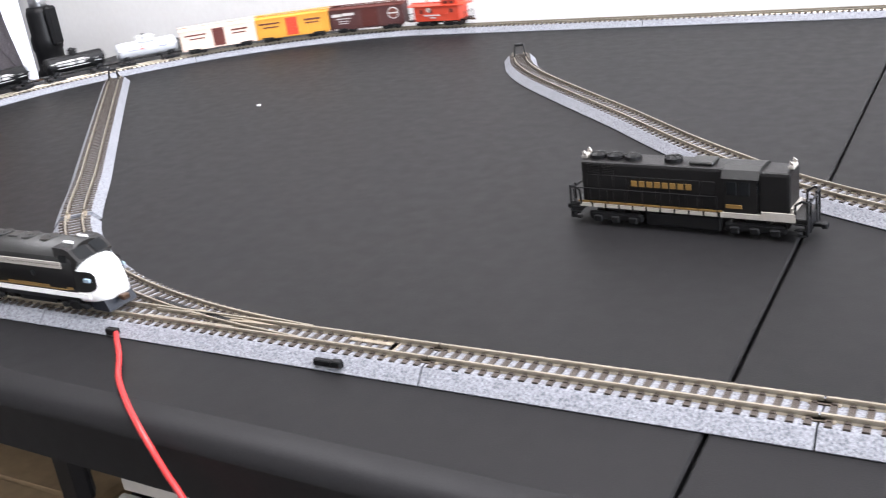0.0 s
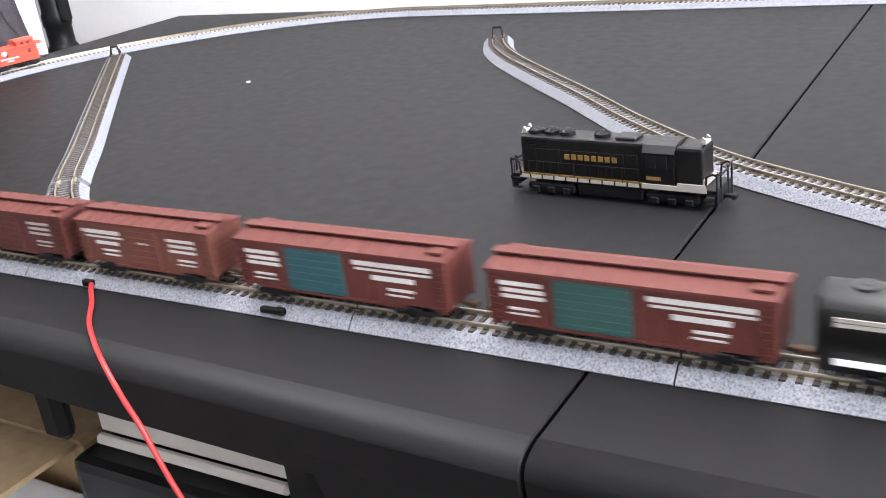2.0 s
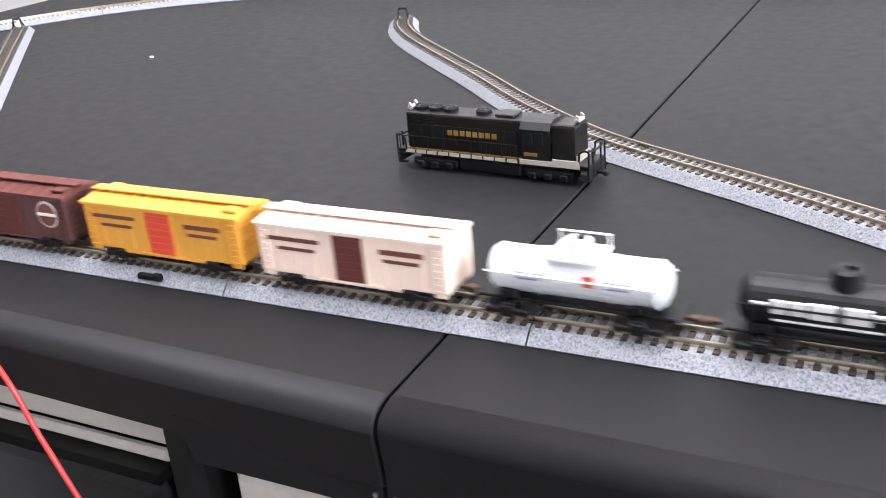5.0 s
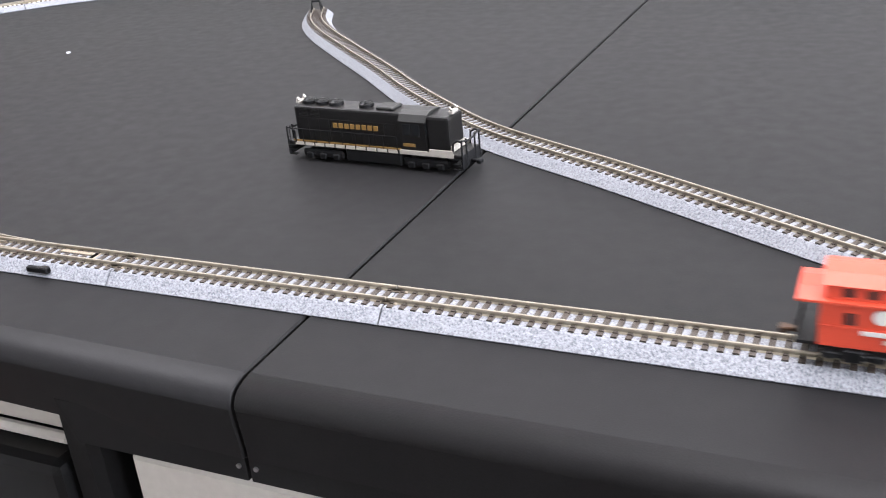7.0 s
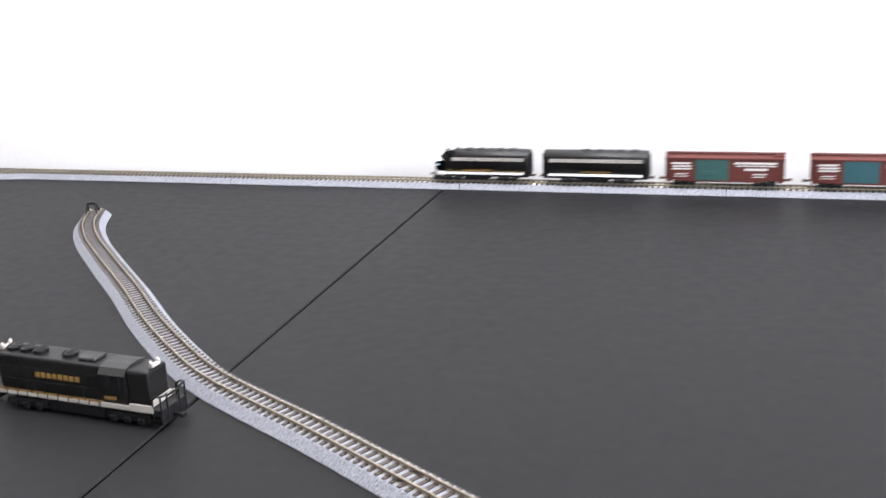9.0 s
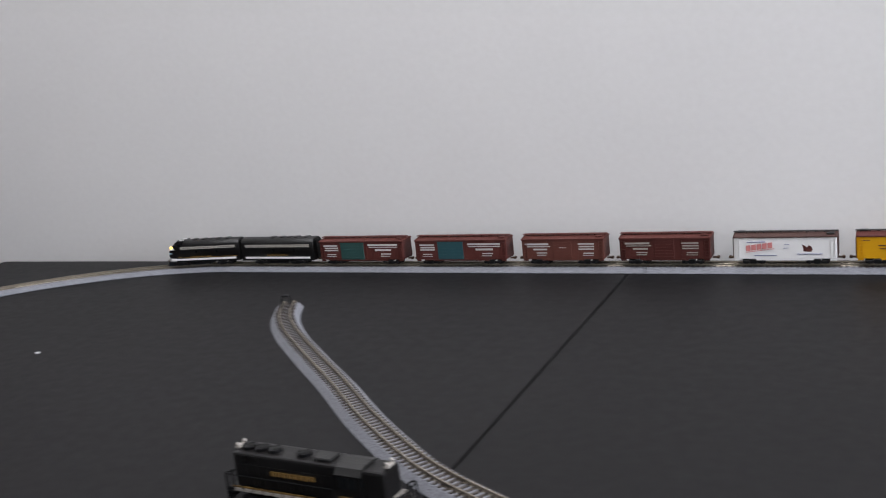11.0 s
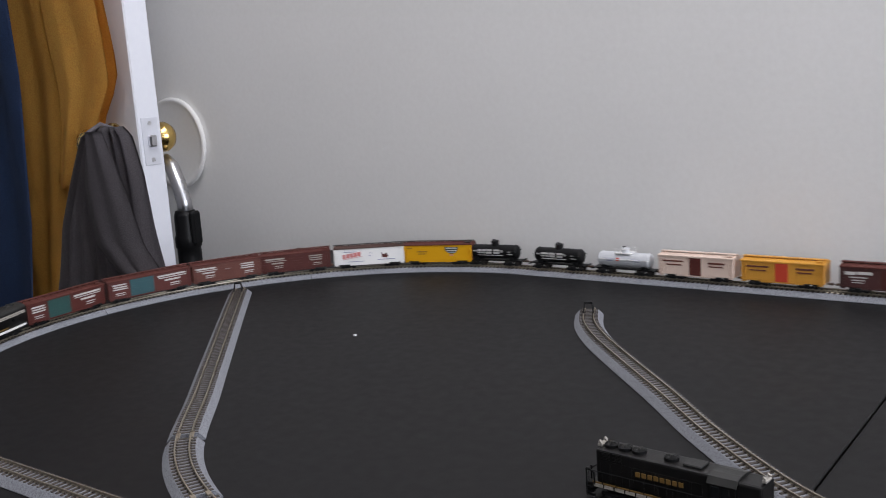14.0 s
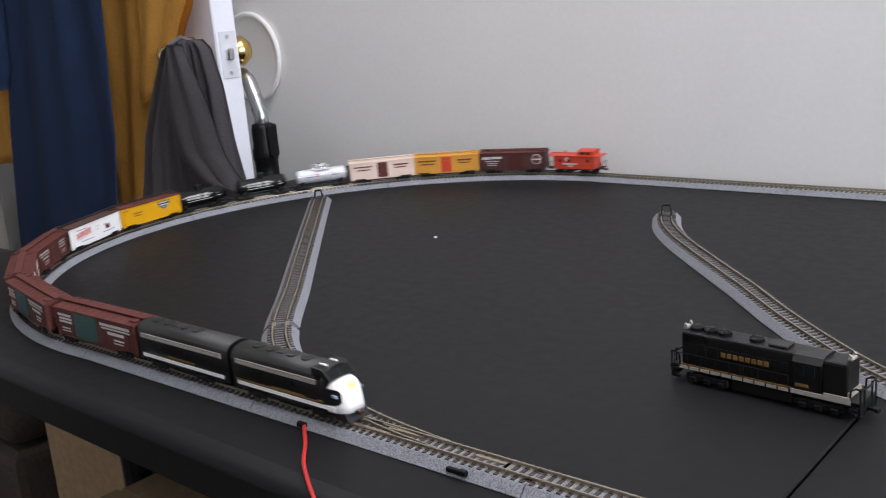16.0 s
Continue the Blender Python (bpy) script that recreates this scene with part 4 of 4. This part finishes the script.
# ---- the black road-switcher standing on the table ----
def road_switcher():
    car = empty("road_switcher", "black high-hood diesel with gold lettering, standing on the table", "locomotive")
    W = 0.0092
    part("deck", box(-0.0500, 0.0500, -W, W, 0.0078, 0.0096, 0.0003), M_LOCO, car)
    part("long_hood", box(-0.0455, 0.0175, -0.0074, 0.0074, 0.0096, 0.0268, 0.0012, seg=2), M_LOCO, car)
    bm = bmesh.new()
    for s in (-1, 1):
        for k in range(9):
            x = -0.043 + k * 0.0064
            box(x, x + 0.0056, s * 0.0074 - 0.0002, s * 0.0074 + 0.0002, 0.0105, 0.0215, 0.0001, bm)
        for x in (-0.0425, -0.0355):
            for k in range(6):
                box(x, x + 0.0055, s * 0.0075 - 0.0002, s * 0.0075 + 0.0002, 0.0222 + k * 0.0007, 0.0225 + k * 0.0007, bm=bm)
    part("hood_door", bm, M_LOCO, car)
    cab = prism([(-0.0086, 0.0096), (0.0086, 0.0096), (0.0086, 0.0236), (0.0068, 0.0262), (0.0030, 0.0270), (-0.0030, 0.0270), (-0.0068, 0.0262), (-0.0086, 0.0236)], 0.0175, 0.0310)
    part("cab", cab, M_LOCO, car)
    part("short_hood", box(0.0308, 0.0435, -0.0074, 0.0074, 0.0096, 0.0262, 0.0014, seg=2), M_LOCO, car)
    bm = prism([(-0.0092, 0.0236), (-0.0071, 0.0266), (-0.0030, 0.0275), (0.0030, 0.0275), (0.0071, 0.0266), (0.0092, 0.0236), (0.0090, 0.0233), (0.0068, 0.0261), (-0.0068, 0.0261), (-0.0090, 0.0233)], 0.0168, 0.0318)
    part("cab_roof", bm, M_ROOFBLK, car, "dark grey cab roof")
    bm = bmesh.new()
    for s in (-1, 1):
        for x in (0.0188, 0.0240):
            box(x, x + 0.0042, s * 0.0086 - 0.0003, s * 0.0086 + 0.0003, 0.0170, 0.0224, 0.0002, bm)
    for y in (-0.0082, 0.0060):
        box(0.0308, 0.0313, y, y + 0.0010, 0.0180, 0.0226, bm=bm)
    part("cab_window", bm, M_GLASS, car, "dark cab windows")
    for x in (-0.0400, -0.0320, -0.0240, -0.0060):
        bm = cyl((x, 0, 0.0268), (x, 0, 0.0282), 0.0038, n=20)
        fan = part("roof_fan", bm, M_BLACK, car, "round black roof fan")
        cage = bmesh.new()
        for k in range(4):
            a = math.pi * k / 4
            c, d = 0.0037 * math.cos(a), 0.0037 * math.sin(a)
            tube([(x - c, -d, 0.0282), (x - c * 0.6, -d * 0.6, 0.0290), (x, 0, 0.0292), (x + c * 0.6, d * 0.6, 0.0290), (x + c, d, 0.0282)], 0.00022, 5, cage)
        cyl((x, 0, 0.0289), (x, 0, 0.0295), 0.0009, n=8, bm=cage)
        part("cage", cage, M_ROOFBLK, fan, "domed wire cage")
    part("roof_hatch", box(0.0020, 0.0120, -0.0045, 0.0045, 0.0268, 0.0282, 0.0004), M_ROOFBLK, car, "grey roof hatch")
    for x0, x1 in ((-0.0470, -0.0440), (0.0415, 0.0440)):
        bm = box(x0, x1, -0.0032, 0.0032, 0.0266, 0.0281, 0.0004)
        for y in (-0.0038, 0.0014):
            cyl((x0 + 0.001, y + 0.001, 0.0285), (x1 - 0.001, y + 0.0012, 0.0292), 0.0007, 0.0011, 8, bm)
        part("number_board", bm, M_STRIPE, car, "pale number boards and horn")
    bm = bmesh.new()
    for s in (-1, 1):
        for k in range(8):
            x = (-0.0222 + k * 0.0034) * (1 if s < 0 else -1) - (0.0026 if s > 0 else 0)
            y = s * 0.0077
            box(x, x + 0.0024, y - 0.00025, y + 0.00025, 0.0176, 0.0199, bm=bm)
    part("lettering", bm, M_GOLD, car, "gold block lettering along the hood")
    bm = bmesh.new()
    for s in (-1, 1):
        for k in range(10):
            x = -0.0460 + k * 0.0062
            box(x, x + 0.0052, s * W - 0.0003, s * W + 0.0003, 0.0081, 0.0096, bm=bm)
    part("sill_stripe", bm, M_STRIPE, car, "broken cream stripe along the sill")
    bm = bmesh.new()
    for s in (-1, 1):
        box(-0.0470, 0.0170, s * (W - 0.0002) - 0.0002, s * (W - 0.0002) + 0.0002, 0.0099, 0.0106, bm=bm)
        box(0.0185, 0.0250, s * 0.0088 - 0.0002, s * 0.0088 + 0.0002, 0.0118, 0.0132, bm=bm)
    part("gold_line", bm, M_GOLD, car, "thin gold line")
    bm = bmesh.new()
    for s in (-1, 1):
        box(0.0165, 0.0460, s * 0.0094 - 0.0004, s * 0.0094 + 0.0004, 0.0082, 0.0102, bm=bm)
        box(0.0330, 0.0460, s * 0.0094 - 0.0004, s * 0.0094 + 0.0004, 0.0102, 0.0115, bm=bm)
    box(0.0436, 0.0445, -0.0072, 0.0072, 0.0100, 0.0128, bm=bm)
    part("cab_band", bm, M_STRIPE, car, "cream band below the cab")
    for e in (-1, 1):
        bm = box(e * 0.0500 - 0.0006, e * 0.0500 + 0.0006, -W, W, 0.0030, 0.0096, 0.0002)
        for s in (-1, 1):
            for z in (0.0030, 0.0052, 0.0074):
                box(e * 0.0480 - 0.0022, e * 0.0480 + 0.0022, s * W - 0.0010, s * W + 0.0010, z, z + 0.0004, bm=bm)
        part("end_steps", bm, M_BLACK, car)
        bm = bmesh.new()
        for y in (-W, -0.0045, 0.0045, W):
            cyl((e * 0.0505, y, 0.0030), (e * 0.0505, y, 0.0165), 0.0005, n=6, bm=bm)
        tube([(e * 0.0505, -W, 0.0165), (e * 0.0505, -0.0030, 0.0150), (e * 0.0505, 0.0030, 0.0150), (e * 0.0505, W, 0.0165)], 0.0005, 6, bm)
        for s in (-1, 1):
            tube([(e * 0.0505, s * W, 0.0160), (e * 0.0485, s * W, 0.0165), (e * 0.0460, s * W, 0.0150), (e * 0.0455, s * W, 0.0090)], 0.0005, 6, bm)
        part("end_railing", bm, M_BLACK, car)
        coupler(car, e * 0.0505, e, M_BLACK, "black knuckle coupler")
    for s in (-1, 1):
        bm = bmesh.new()
        for k in range(9):
            x = -0.0490 + k * 0.0080
            cyl((x, s * W, 0.0090), (x, s * W, 0.0160), 0.00022, n=5, bm=bm)
        tube([(-0.0490, s * W, 0.0160), (0.0150, s * W, 0.0160)], 0.00025, 5, bm)
        part("handrail", bm, M_BLACK, car)
    part("fuel_tank", box(-0.0165, 0.0165, -0.0086, 0.0086, 0.0014, 0.0078, 0.0010), M_BLACK, car)
    for x in (-0.0300, 0.0300):
        bm = bmesh.new()
        for s in (-1, 1):
            box(x - 0.0125, x + 0.0125, s * 0.0078 - 0.0010, s * 0.0078 + 0.0010, 0.0022, 0.0060, 0.0008, bm)
            for a in (-0.0080, 0.0, 0.0080):
                box(x + a - 0.0020, x + a + 0.0020, s * 0.0090 - 0.0006, s * 0.0090 + 0.0006, 0.0016, 0.0046, 0.0005, bm)
        box(x - 0.004, x + 0.004, -0.007, 0.007, 0.004, 0.0078, bm=bm)
        tr = part("truck", bm, M_BLACK, car, "black sprung truck")
        for a in (-0.0080, 0.0080):
            bw = bmesh.new()
            for s in (-1, 1):
                cyl((x + a, s * 0.0036, 0.0034), (x + a, s * 0.0055, 0.0034), 0.0030, n=16, bm=bw)
                cyl((x + a, s * 0.0034, 0.0034), (x + a, s * 0.0038, 0.0034), 0.0034, n=16, bm=bw)
            part("wheelset", bw, M_WHEEL, tr)
    return car


switcher = road_switcher()
switcher.matrix_world = pose(-0.0490, 0.1450, 0, 0, 0, -4.0) @ Matrix.Diagonal((1.02, 1.02, 1.08, 1))

# ---- behind the table: open door, hung clothes, vacuum hose ----
door = tagged(new("door_1"), "open white painted door seen edge-on, brass knob", "door", kind="structure")
D0, D1 = Vector((-0.998, 0.560)), Vector((-1.74, 0.625))
ang = math.atan2(D1.y - D0.y, D1.x - D0.x)
DW = (D1 - D0).length
part("door_leaf", box(0, DW, -0.018, 0.018, FLOOR + 0.01, 1.29, 0.002), M_DOOR, door)
bm = box(-0.0012, 0.0010, -0.0125, 0.0125, 0.125, 0.190, 0.0004)
part("latch_plate", bm, M_PLATE, door, "pale metal latch plate")
bm = box(-0.0085, 0.0, -0.0055, 0.0055, 0.150, 0.166, 0.002)
cyl((-0.0016, 0, 0.182), (-0.0002, 0, 0.182), 0.003, n=10, bm=bm)
cyl((-0.0016, 0, 0.132), (-0.0002, 0, 0.132), 0.003, n=10, bm=bm)
part("latch", bm, M_STEEL, door, "steel latch bolt")
KN = [(0.027, 0.0), (0.027, 0.004), (0.013, 0.008), (0.010, 0.018), (0.014, 0.024), (0.021, 0.033), (0.022, 0.042), (0.017, 0.051), (0.007, 0.055)]
for s in (-1, 1):
    m = Matrix.Translation((0.060, s * 0.018, 0.158)) @ Matrix.Rotation(-s * math.pi / 2, 4, "X")
    part("knob", lathe(KN, m, 24), M_BRASS, door, "round polished brass knob", True)
door.matrix_world = Matrix.Translation((D0.x, D0.y, 0)) @ Matrix.Rotation(ang, 4, "Z")

ring = [(0.062, 0.0), (0.068, 0.003), (0.068, 0.006), (0.064, 0.008), (0.060, 0.006), (0.055, 0.0045)]
bm = lathe(ring, Matrix.Translation((-1.078, YB, 0.145)) @ Matrix.Rotation(math.pi / 2, 4, "X"), 40)
tagged(link("wall_bumper", bm, M_WALL, smooth=True), "round white door stop plate on the wall", "door stop")


def cloth(name, label, outline, y0, depth, folds, material, lean=0.0, seed=1, slope=0.0):
    """A hung cloth: rows (z, x_left, x_right) filled with vertical folds, with thickness."""
    nx = 46
    bm = bmesh.new()
    zs = [o[0] for o in outline][::-1]
    xa, xb = [o[1] for o in outline][::-1], [o[2] for o in outline][::-1]
    rows = []
    n = 34
    for j in range(n + 1):
        z = zs[0] + (zs[-1] - zs[0]) * j / n
        l, r = np.interp(z, zs, xa), np.interp(z, zs, xb)
        row = []
        drop = 1 - j / n
        for i in range(nx + 1):
            u = i / nx
            wob = noise.noise(Vector((u * 3 + seed, z * 4, seed)))
            f = math.sin(u * folds * 2 * math.pi + wob * 1.8 + seed) * (0.25 + 0.75 * drop)
            f += 0.5 * math.sin(u * folds * 4.3 * math.pi + seed * 2 + z * 6)
            bulge = math.sin(math.pi * u)
            x = l + (r - l) * u + 0.004 * wob
            row.append(bm.verts.new((x, y0 + slope * (x - l) - depth * (0.6 * f + 1.2 * bulge * 0.6) - lean * drop, z + 0.012 * wob * drop)))
        rows.append(row)
    for a, b in zip(rows, rows[1:]):
        for i in range(nx):
            bm.faces.new((a[i], a[i + 1], b[i + 1], b[i]))
    bmesh.ops.solidify(bm, geom=bm.faces[:], thickness=0.004)
    return bm


cl = empty("hung_jacket", "charcoal grey jacket hung on the door knob", "jacket")
part("cloth", cloth("jacket", "", [(0.184, -1.000, -0.948), (0.176, -1.030, -0.932), (0.125, -1.060, -0.914), (0.05, -1.100, -0.903), (-0.02, -1.120, -0.885), (-0.10, -1.150, -0.890), (-0.25, -1.180, -0.930)], 0.480, 0.014, 3.2, M_GREYCLOTH, 0.02, 3, 0.0), M_GREYCLOTH, cl, smooth=True)
part("lapel", cloth("lapel", "", [(0.180, -0.985, -0.950), (0.11, -1.000, -0.912), (0.04, -0.990, -0.882), (0.005, -0.945, -0.848), (-0.005, -0.890, -0.843)], 0.450, 0.006, 1.0, M_GREYCLOTH, 0.012, 5, 0.0), M_GREYCLOTH, cl, "folded jacket front", True)
part("hanging_loop", tube([(-0.985, 0.455, 0.178), (-0.978, 0.47, 0.188), (-0.970, 0.49, 0.178)], 0.003, 8), M_GREYCLOTH, cl)
cl = empty("hung_yellow_garment", "mustard yellow garment hanging on the door", "garment")
part("cloth", cloth("yellow", "", [(0.62, -1.280, -1.050), (0.28, -1.290, -1.000), (0.24, -1.290, -1.000), (0.20, -1.280, -1.035), (0.12, -1.280, -1.075), (0.0, -1.290, -1.130), (-0.15, -1.300, -1.170), (-0.28, -1.300, -1.180)], 0.520, 0.010, 1.7, M_YELLOWCLOTH, 0.0, 7), M_YELLOWCLOTH, cl, smooth=True)
part("sleeve", cloth("yellow_sleeve", "", [(0.62, -1.150, -1.056), (0.30, -1.130, -1.004), (0.24, -1.120, -1.000), (0.18, -1.125, -1.045), (0.10, -1.150, -1.085)], 0.508, 0.006, 0.8, M_YELLOWCLOTH, 0.0, 8), M_YELLOWCLOTH, cl, "bent mustard sleeve", True)
cl = empty("hung_navy_garment", "dark navy blue garment hanging beside the yellow one", "garment")
part("cloth", cloth("navy", "", [(0.62, -1.440, -1.168), (0.25, -1.430, -1.150), (0.05, -1.490, -1.165), (-0.12, -1.530, -1.205), (-0.40, -1.560, -1.225)], 0.470, 0.010, 1.6, M_NAVY, 0.0, 9), M_NAVY, cl, smooth=True)
part("sleeve", cloth("sleeve", "", [(0.62, -1.500, -1.400), (0.25, -1.550, -1.420), (0.15, -1.530, -1.440), (0.12, -1.510, -1.460)], 0.455, 0.012, 1.0, M_NAVY, 0.0, 11), M_NAVY, cl, "navy sleeve", True)
cl = empty("hung_yellow_garment", "mustard yellow garment hanging behind the navy one", "garment")
part("cloth", cloth("yellow2", "", [(0.62, -1.720, -1.460), (0.2, -1.720, -1.460), (-0.01, -1.720, -1.480)], 0.500, 0.010, 2.0, M_YELLOWCLOTH, 0.0, 13), M_YELLOWCLOTH, cl, smooth=True)
cab = empty("grey_cabinet", "grey painted cabinet standing beside the door", "cabinet")
part("body", box(-2.05, -1.76, 0.30, 0.56, FLOOR, 0.03, 0.004), M_GREYPLAST, cab)
part("drawer_knob", lathe([(0.006, 0), (0.005, 0.008), (0.009, 0.014), (0.006, 0.02)], Matrix.Translation((-1.80, 0.30, -0.02)) @ Matrix.Rotation(math.pi / 2, 4, "X"), 14), M_BLACK, cab, "small black knob")

chair = empty("upholstered_chair", "grey upholstered chair back with a black button", "chair")
part("backrest", box(-2.10, -1.772, 0.22, 0.285, -0.30, 0.185, 0.030, seg=4), M_GREYFAB, chair, smooth=True)
part("seat", box(-2.10, -1.772, -0.14, 0.22, -0.36, -0.27, 0.025, seg=3), M_GREYFAB, chair, smooth=True)
part("button", lathe([(0.010, 0.0), (0.010, 0.003), (0.007, 0.006), (0.002, 0.007)], Matrix.Translation((-1.815, 0.2195, 0.075)) @ Matrix.Rotation(math.pi / 2, 4, "X"), 16), M_BLACK, chair, "round black button")
for x in (-2.08, -1.80):
    for y in (-0.12, 0.25):
        part("leg", cyl((x, y, -0.34), (x, y, FLOOR), 0.014, 0.011, 10), M_BLACK, chair)

hose = empty("vacuum_hose", "chrome vacuum tube with a black grip leaning in the corner", "vacuum cleaner")
part("tube", tube([(-1.045, 0.615, 0.125), (-1.030, 0.615, 0.115), (-1.016, 0.612, 0.092), (-1.006, 0.610, 0.066), (-1.002, 0.608, 0.046)], 0.0108, 16), M_STEEL, hose, "bent chrome tube", True)
part("grip", lathe([(0.012, -0.110), (0.0150, -0.105), (0.0150, -0.060), (0.0200, -0.054), (0.0205, -0.040), (0.0185, -0.036), (0.0170, -0.034), (0.0170, -0.012), (0.0185, -0.010), (0.0185, 0.004), (0.0165, 0.008), (0.0165, 0.034), (0.0140, 0.042)], Matrix.Translation((-1.001, 0.606, 0.012)), 20), M_BLACK, hose, "black plastic grip", True)
part("latch", box(-0.985, -0.976, 0.598, 0.614, 0.006, 0.054, 0.003), M_BLACK, hose)
part("pipe", tube([(-1.001, 0.606, -0.09), (-0.98, 0.60, -0.40), (-0.98, 0.58, FLOOR + 0.03)], 0.015, 14), M_STEEL, hose, smooth=True)
part("floor_nozzle", box(-1.07, -0.89, 0.52, 0.62, FLOOR, FLOOR + 0.05, 0.015, seg=2), M_BLACK, hose)

# ---- under the tables ----
unit = empty("drawer_unit", "grey plastic drawer unit with a black drawer under the table", "drawer unit")
part("shell", box(-0.271, -0.134, -0.005, 0.33, -0.088, -0.050, 0.003), M_GREYPLAST, unit, "pale grey top shell")
part("lip", box(-0.271, -0.148, -0.009, -0.003, -0.0930, -0.0870, 0.002), M_GREYPLAST, unit, "raised grey lip")
part("drawer", box(-0.277, -0.142, -0.022, 0.33, -0.36, -0.0935, 0.006, seg=2), M_BLACK, unit, "black plastic drawer")
part("hinge", box(-0.141, -0.122, -0.018, 0.03, -0.130, -0.046, 0.004), M_BLACK, unit)
part("body", box(-0.282, -0.115, -0.015, 0.33, FLOOR, -0.362, 0.004), M_GREYPLAST, unit)
# made-up dark block that fills the shaded area left of the table
dark_block = empty("ottoman", "dark brown rounded block added for the dark area beside the table", "ottoman")
part("base", box(-1.62, -0.90, 0.12, 0.42, FLOOR, -0.24, 0.02, seg=3), M_CARPET, dark_block)
part("cushion", box(-1.62, -0.90, 0.12, 0.42, -0.24, -0.13, 0.03, seg=4), M_CARPET, dark_block, smooth=True)
cbx = empty("storage_box", "white cardboard storage box under the table", "box")
part("carton", box(-0.112, 0.060, -0.010, 0.28, FLOOR, -0.086, 0.004), M_GREYPLAST, cbx)
cbx = empty("cardboard_box", "open brown cardboard box under the table", "box")
part("carton", box(-0.465, -0.300, 0.0, 0.30, FLOOR, -0.105, 0.003), M_CARD, cbx)
part("flap", box(-0.465, -0.302, -0.055, 0.0, -0.108, -0.105), M_CARD, cbx, "open brown flap")
part("inside_panel", box(-0.50, -0.31, 0.29, 0.296, -0.105, -0.045), M_CARD, cbx)
wb = empty("white_box", "low white plastic box on the floor in front of the carton", "box")
part("tub", box(-0.43, -0.288, -0.060, -0.004, FLOOR, -0.128, 0.006), M_PAPER, wb)
pan = empty("beige_board", "flat beige panel standing under the table", "board")
part("panel", box(-0.665, -0.525, 0.050, 0.062, FLOOR, -0.100, 0.002), M_CARD, pan)
brk = empty("leg_bracket", "black folding leg bracket under the table", "bracket")
part("arm", box(-0.279, -0.262, -0.030, -0.020, -0.078, -0.040, 0.004), M_BLACK, brk)

# ---- motion ----
# nose of the train along the loop, by seconds
NOSE = [(0, -0.240), (0.5, -0.119), (1.0, 0.013), (2.0, 0.262), (2.4, 0.365), (3.5, 0.6275), (4.1, 0.768), (6.3, 1.258), (7.0, 1.417), (9, 1.936), (9.8, 2.139), (12.5, 2.774), (13, 2.890), (14.5, 3.251), (15.5, 3.468), (16, 3.594)]
# slack and stretch of the couplings from place to place on the loop
SLACK = [(0, 1.0), (0.47, 1.0), (0.48, 0.90), (1.44, 0.90), (1.45, 1.04), (2.02, 1.04), (2.08, 0.98), (2.36, 0.98), (2.40, 0.90), (2.76, 0.90), (2.84, 0.92), (3.50, 0.92), (3.55, 1.0), (3.9, 1.0)]
PLACE = [-0.0035, 0.1015, 0.202, 0.313, 0.422, 0.511, 0.606, 0.699, 0.782, 0.866, 0.945, 1.022, 1.108, 1.196, 1.288]
FITTED = [0.955, 0.985, 0.99, 0.99, 1.04, 1.03, 1.0, 1.01, 0.98, 0.98, 0.98, 1.0, 1.0, 1.01, 1.06]


def motions():
    ss = np.linspace(0, LENGTH, 1500)
    run = np.concatenate([[0], np.cumsum(np.diff(ss) / np.interp((ss[1:] + ss[:-1]) / 2, [a for a, b in SLACK], [b for a, b in SLACK]))])
    whole = run[-1]
    ss, run = np.concatenate([ss[:-1] - LENGTH, ss]), np.concatenate([run[:-1] - whole, run])
    ts, rs = [a for a, b in NOSE], [float(np.interp(b, ss, run)) for a, b in NOSE]
    for (car, length, old), off, fit in zip(TRAIN, PLACE, FITTED):
        car.scale, length = (fit, 1, 1), length * fit
        rows = []
        for i in range(65):
            t = i * 0.25
            s0 = float(np.interp(np.interp(t, ts, rs) - off - length / 2, run, ss))
            half = length / 2 - 0.016
            p, q = on_loop(s0 + half), on_loop(s0 - half)
            c, d = (p + q) / 2, p - q
            rows.append((t, Matrix.Translation((c.x, c.y, Z_RAIL)) @ Matrix.Rotation(math.atan2(d.y, d.x), 4, "Z")))
        walk(car, rows)


motions()
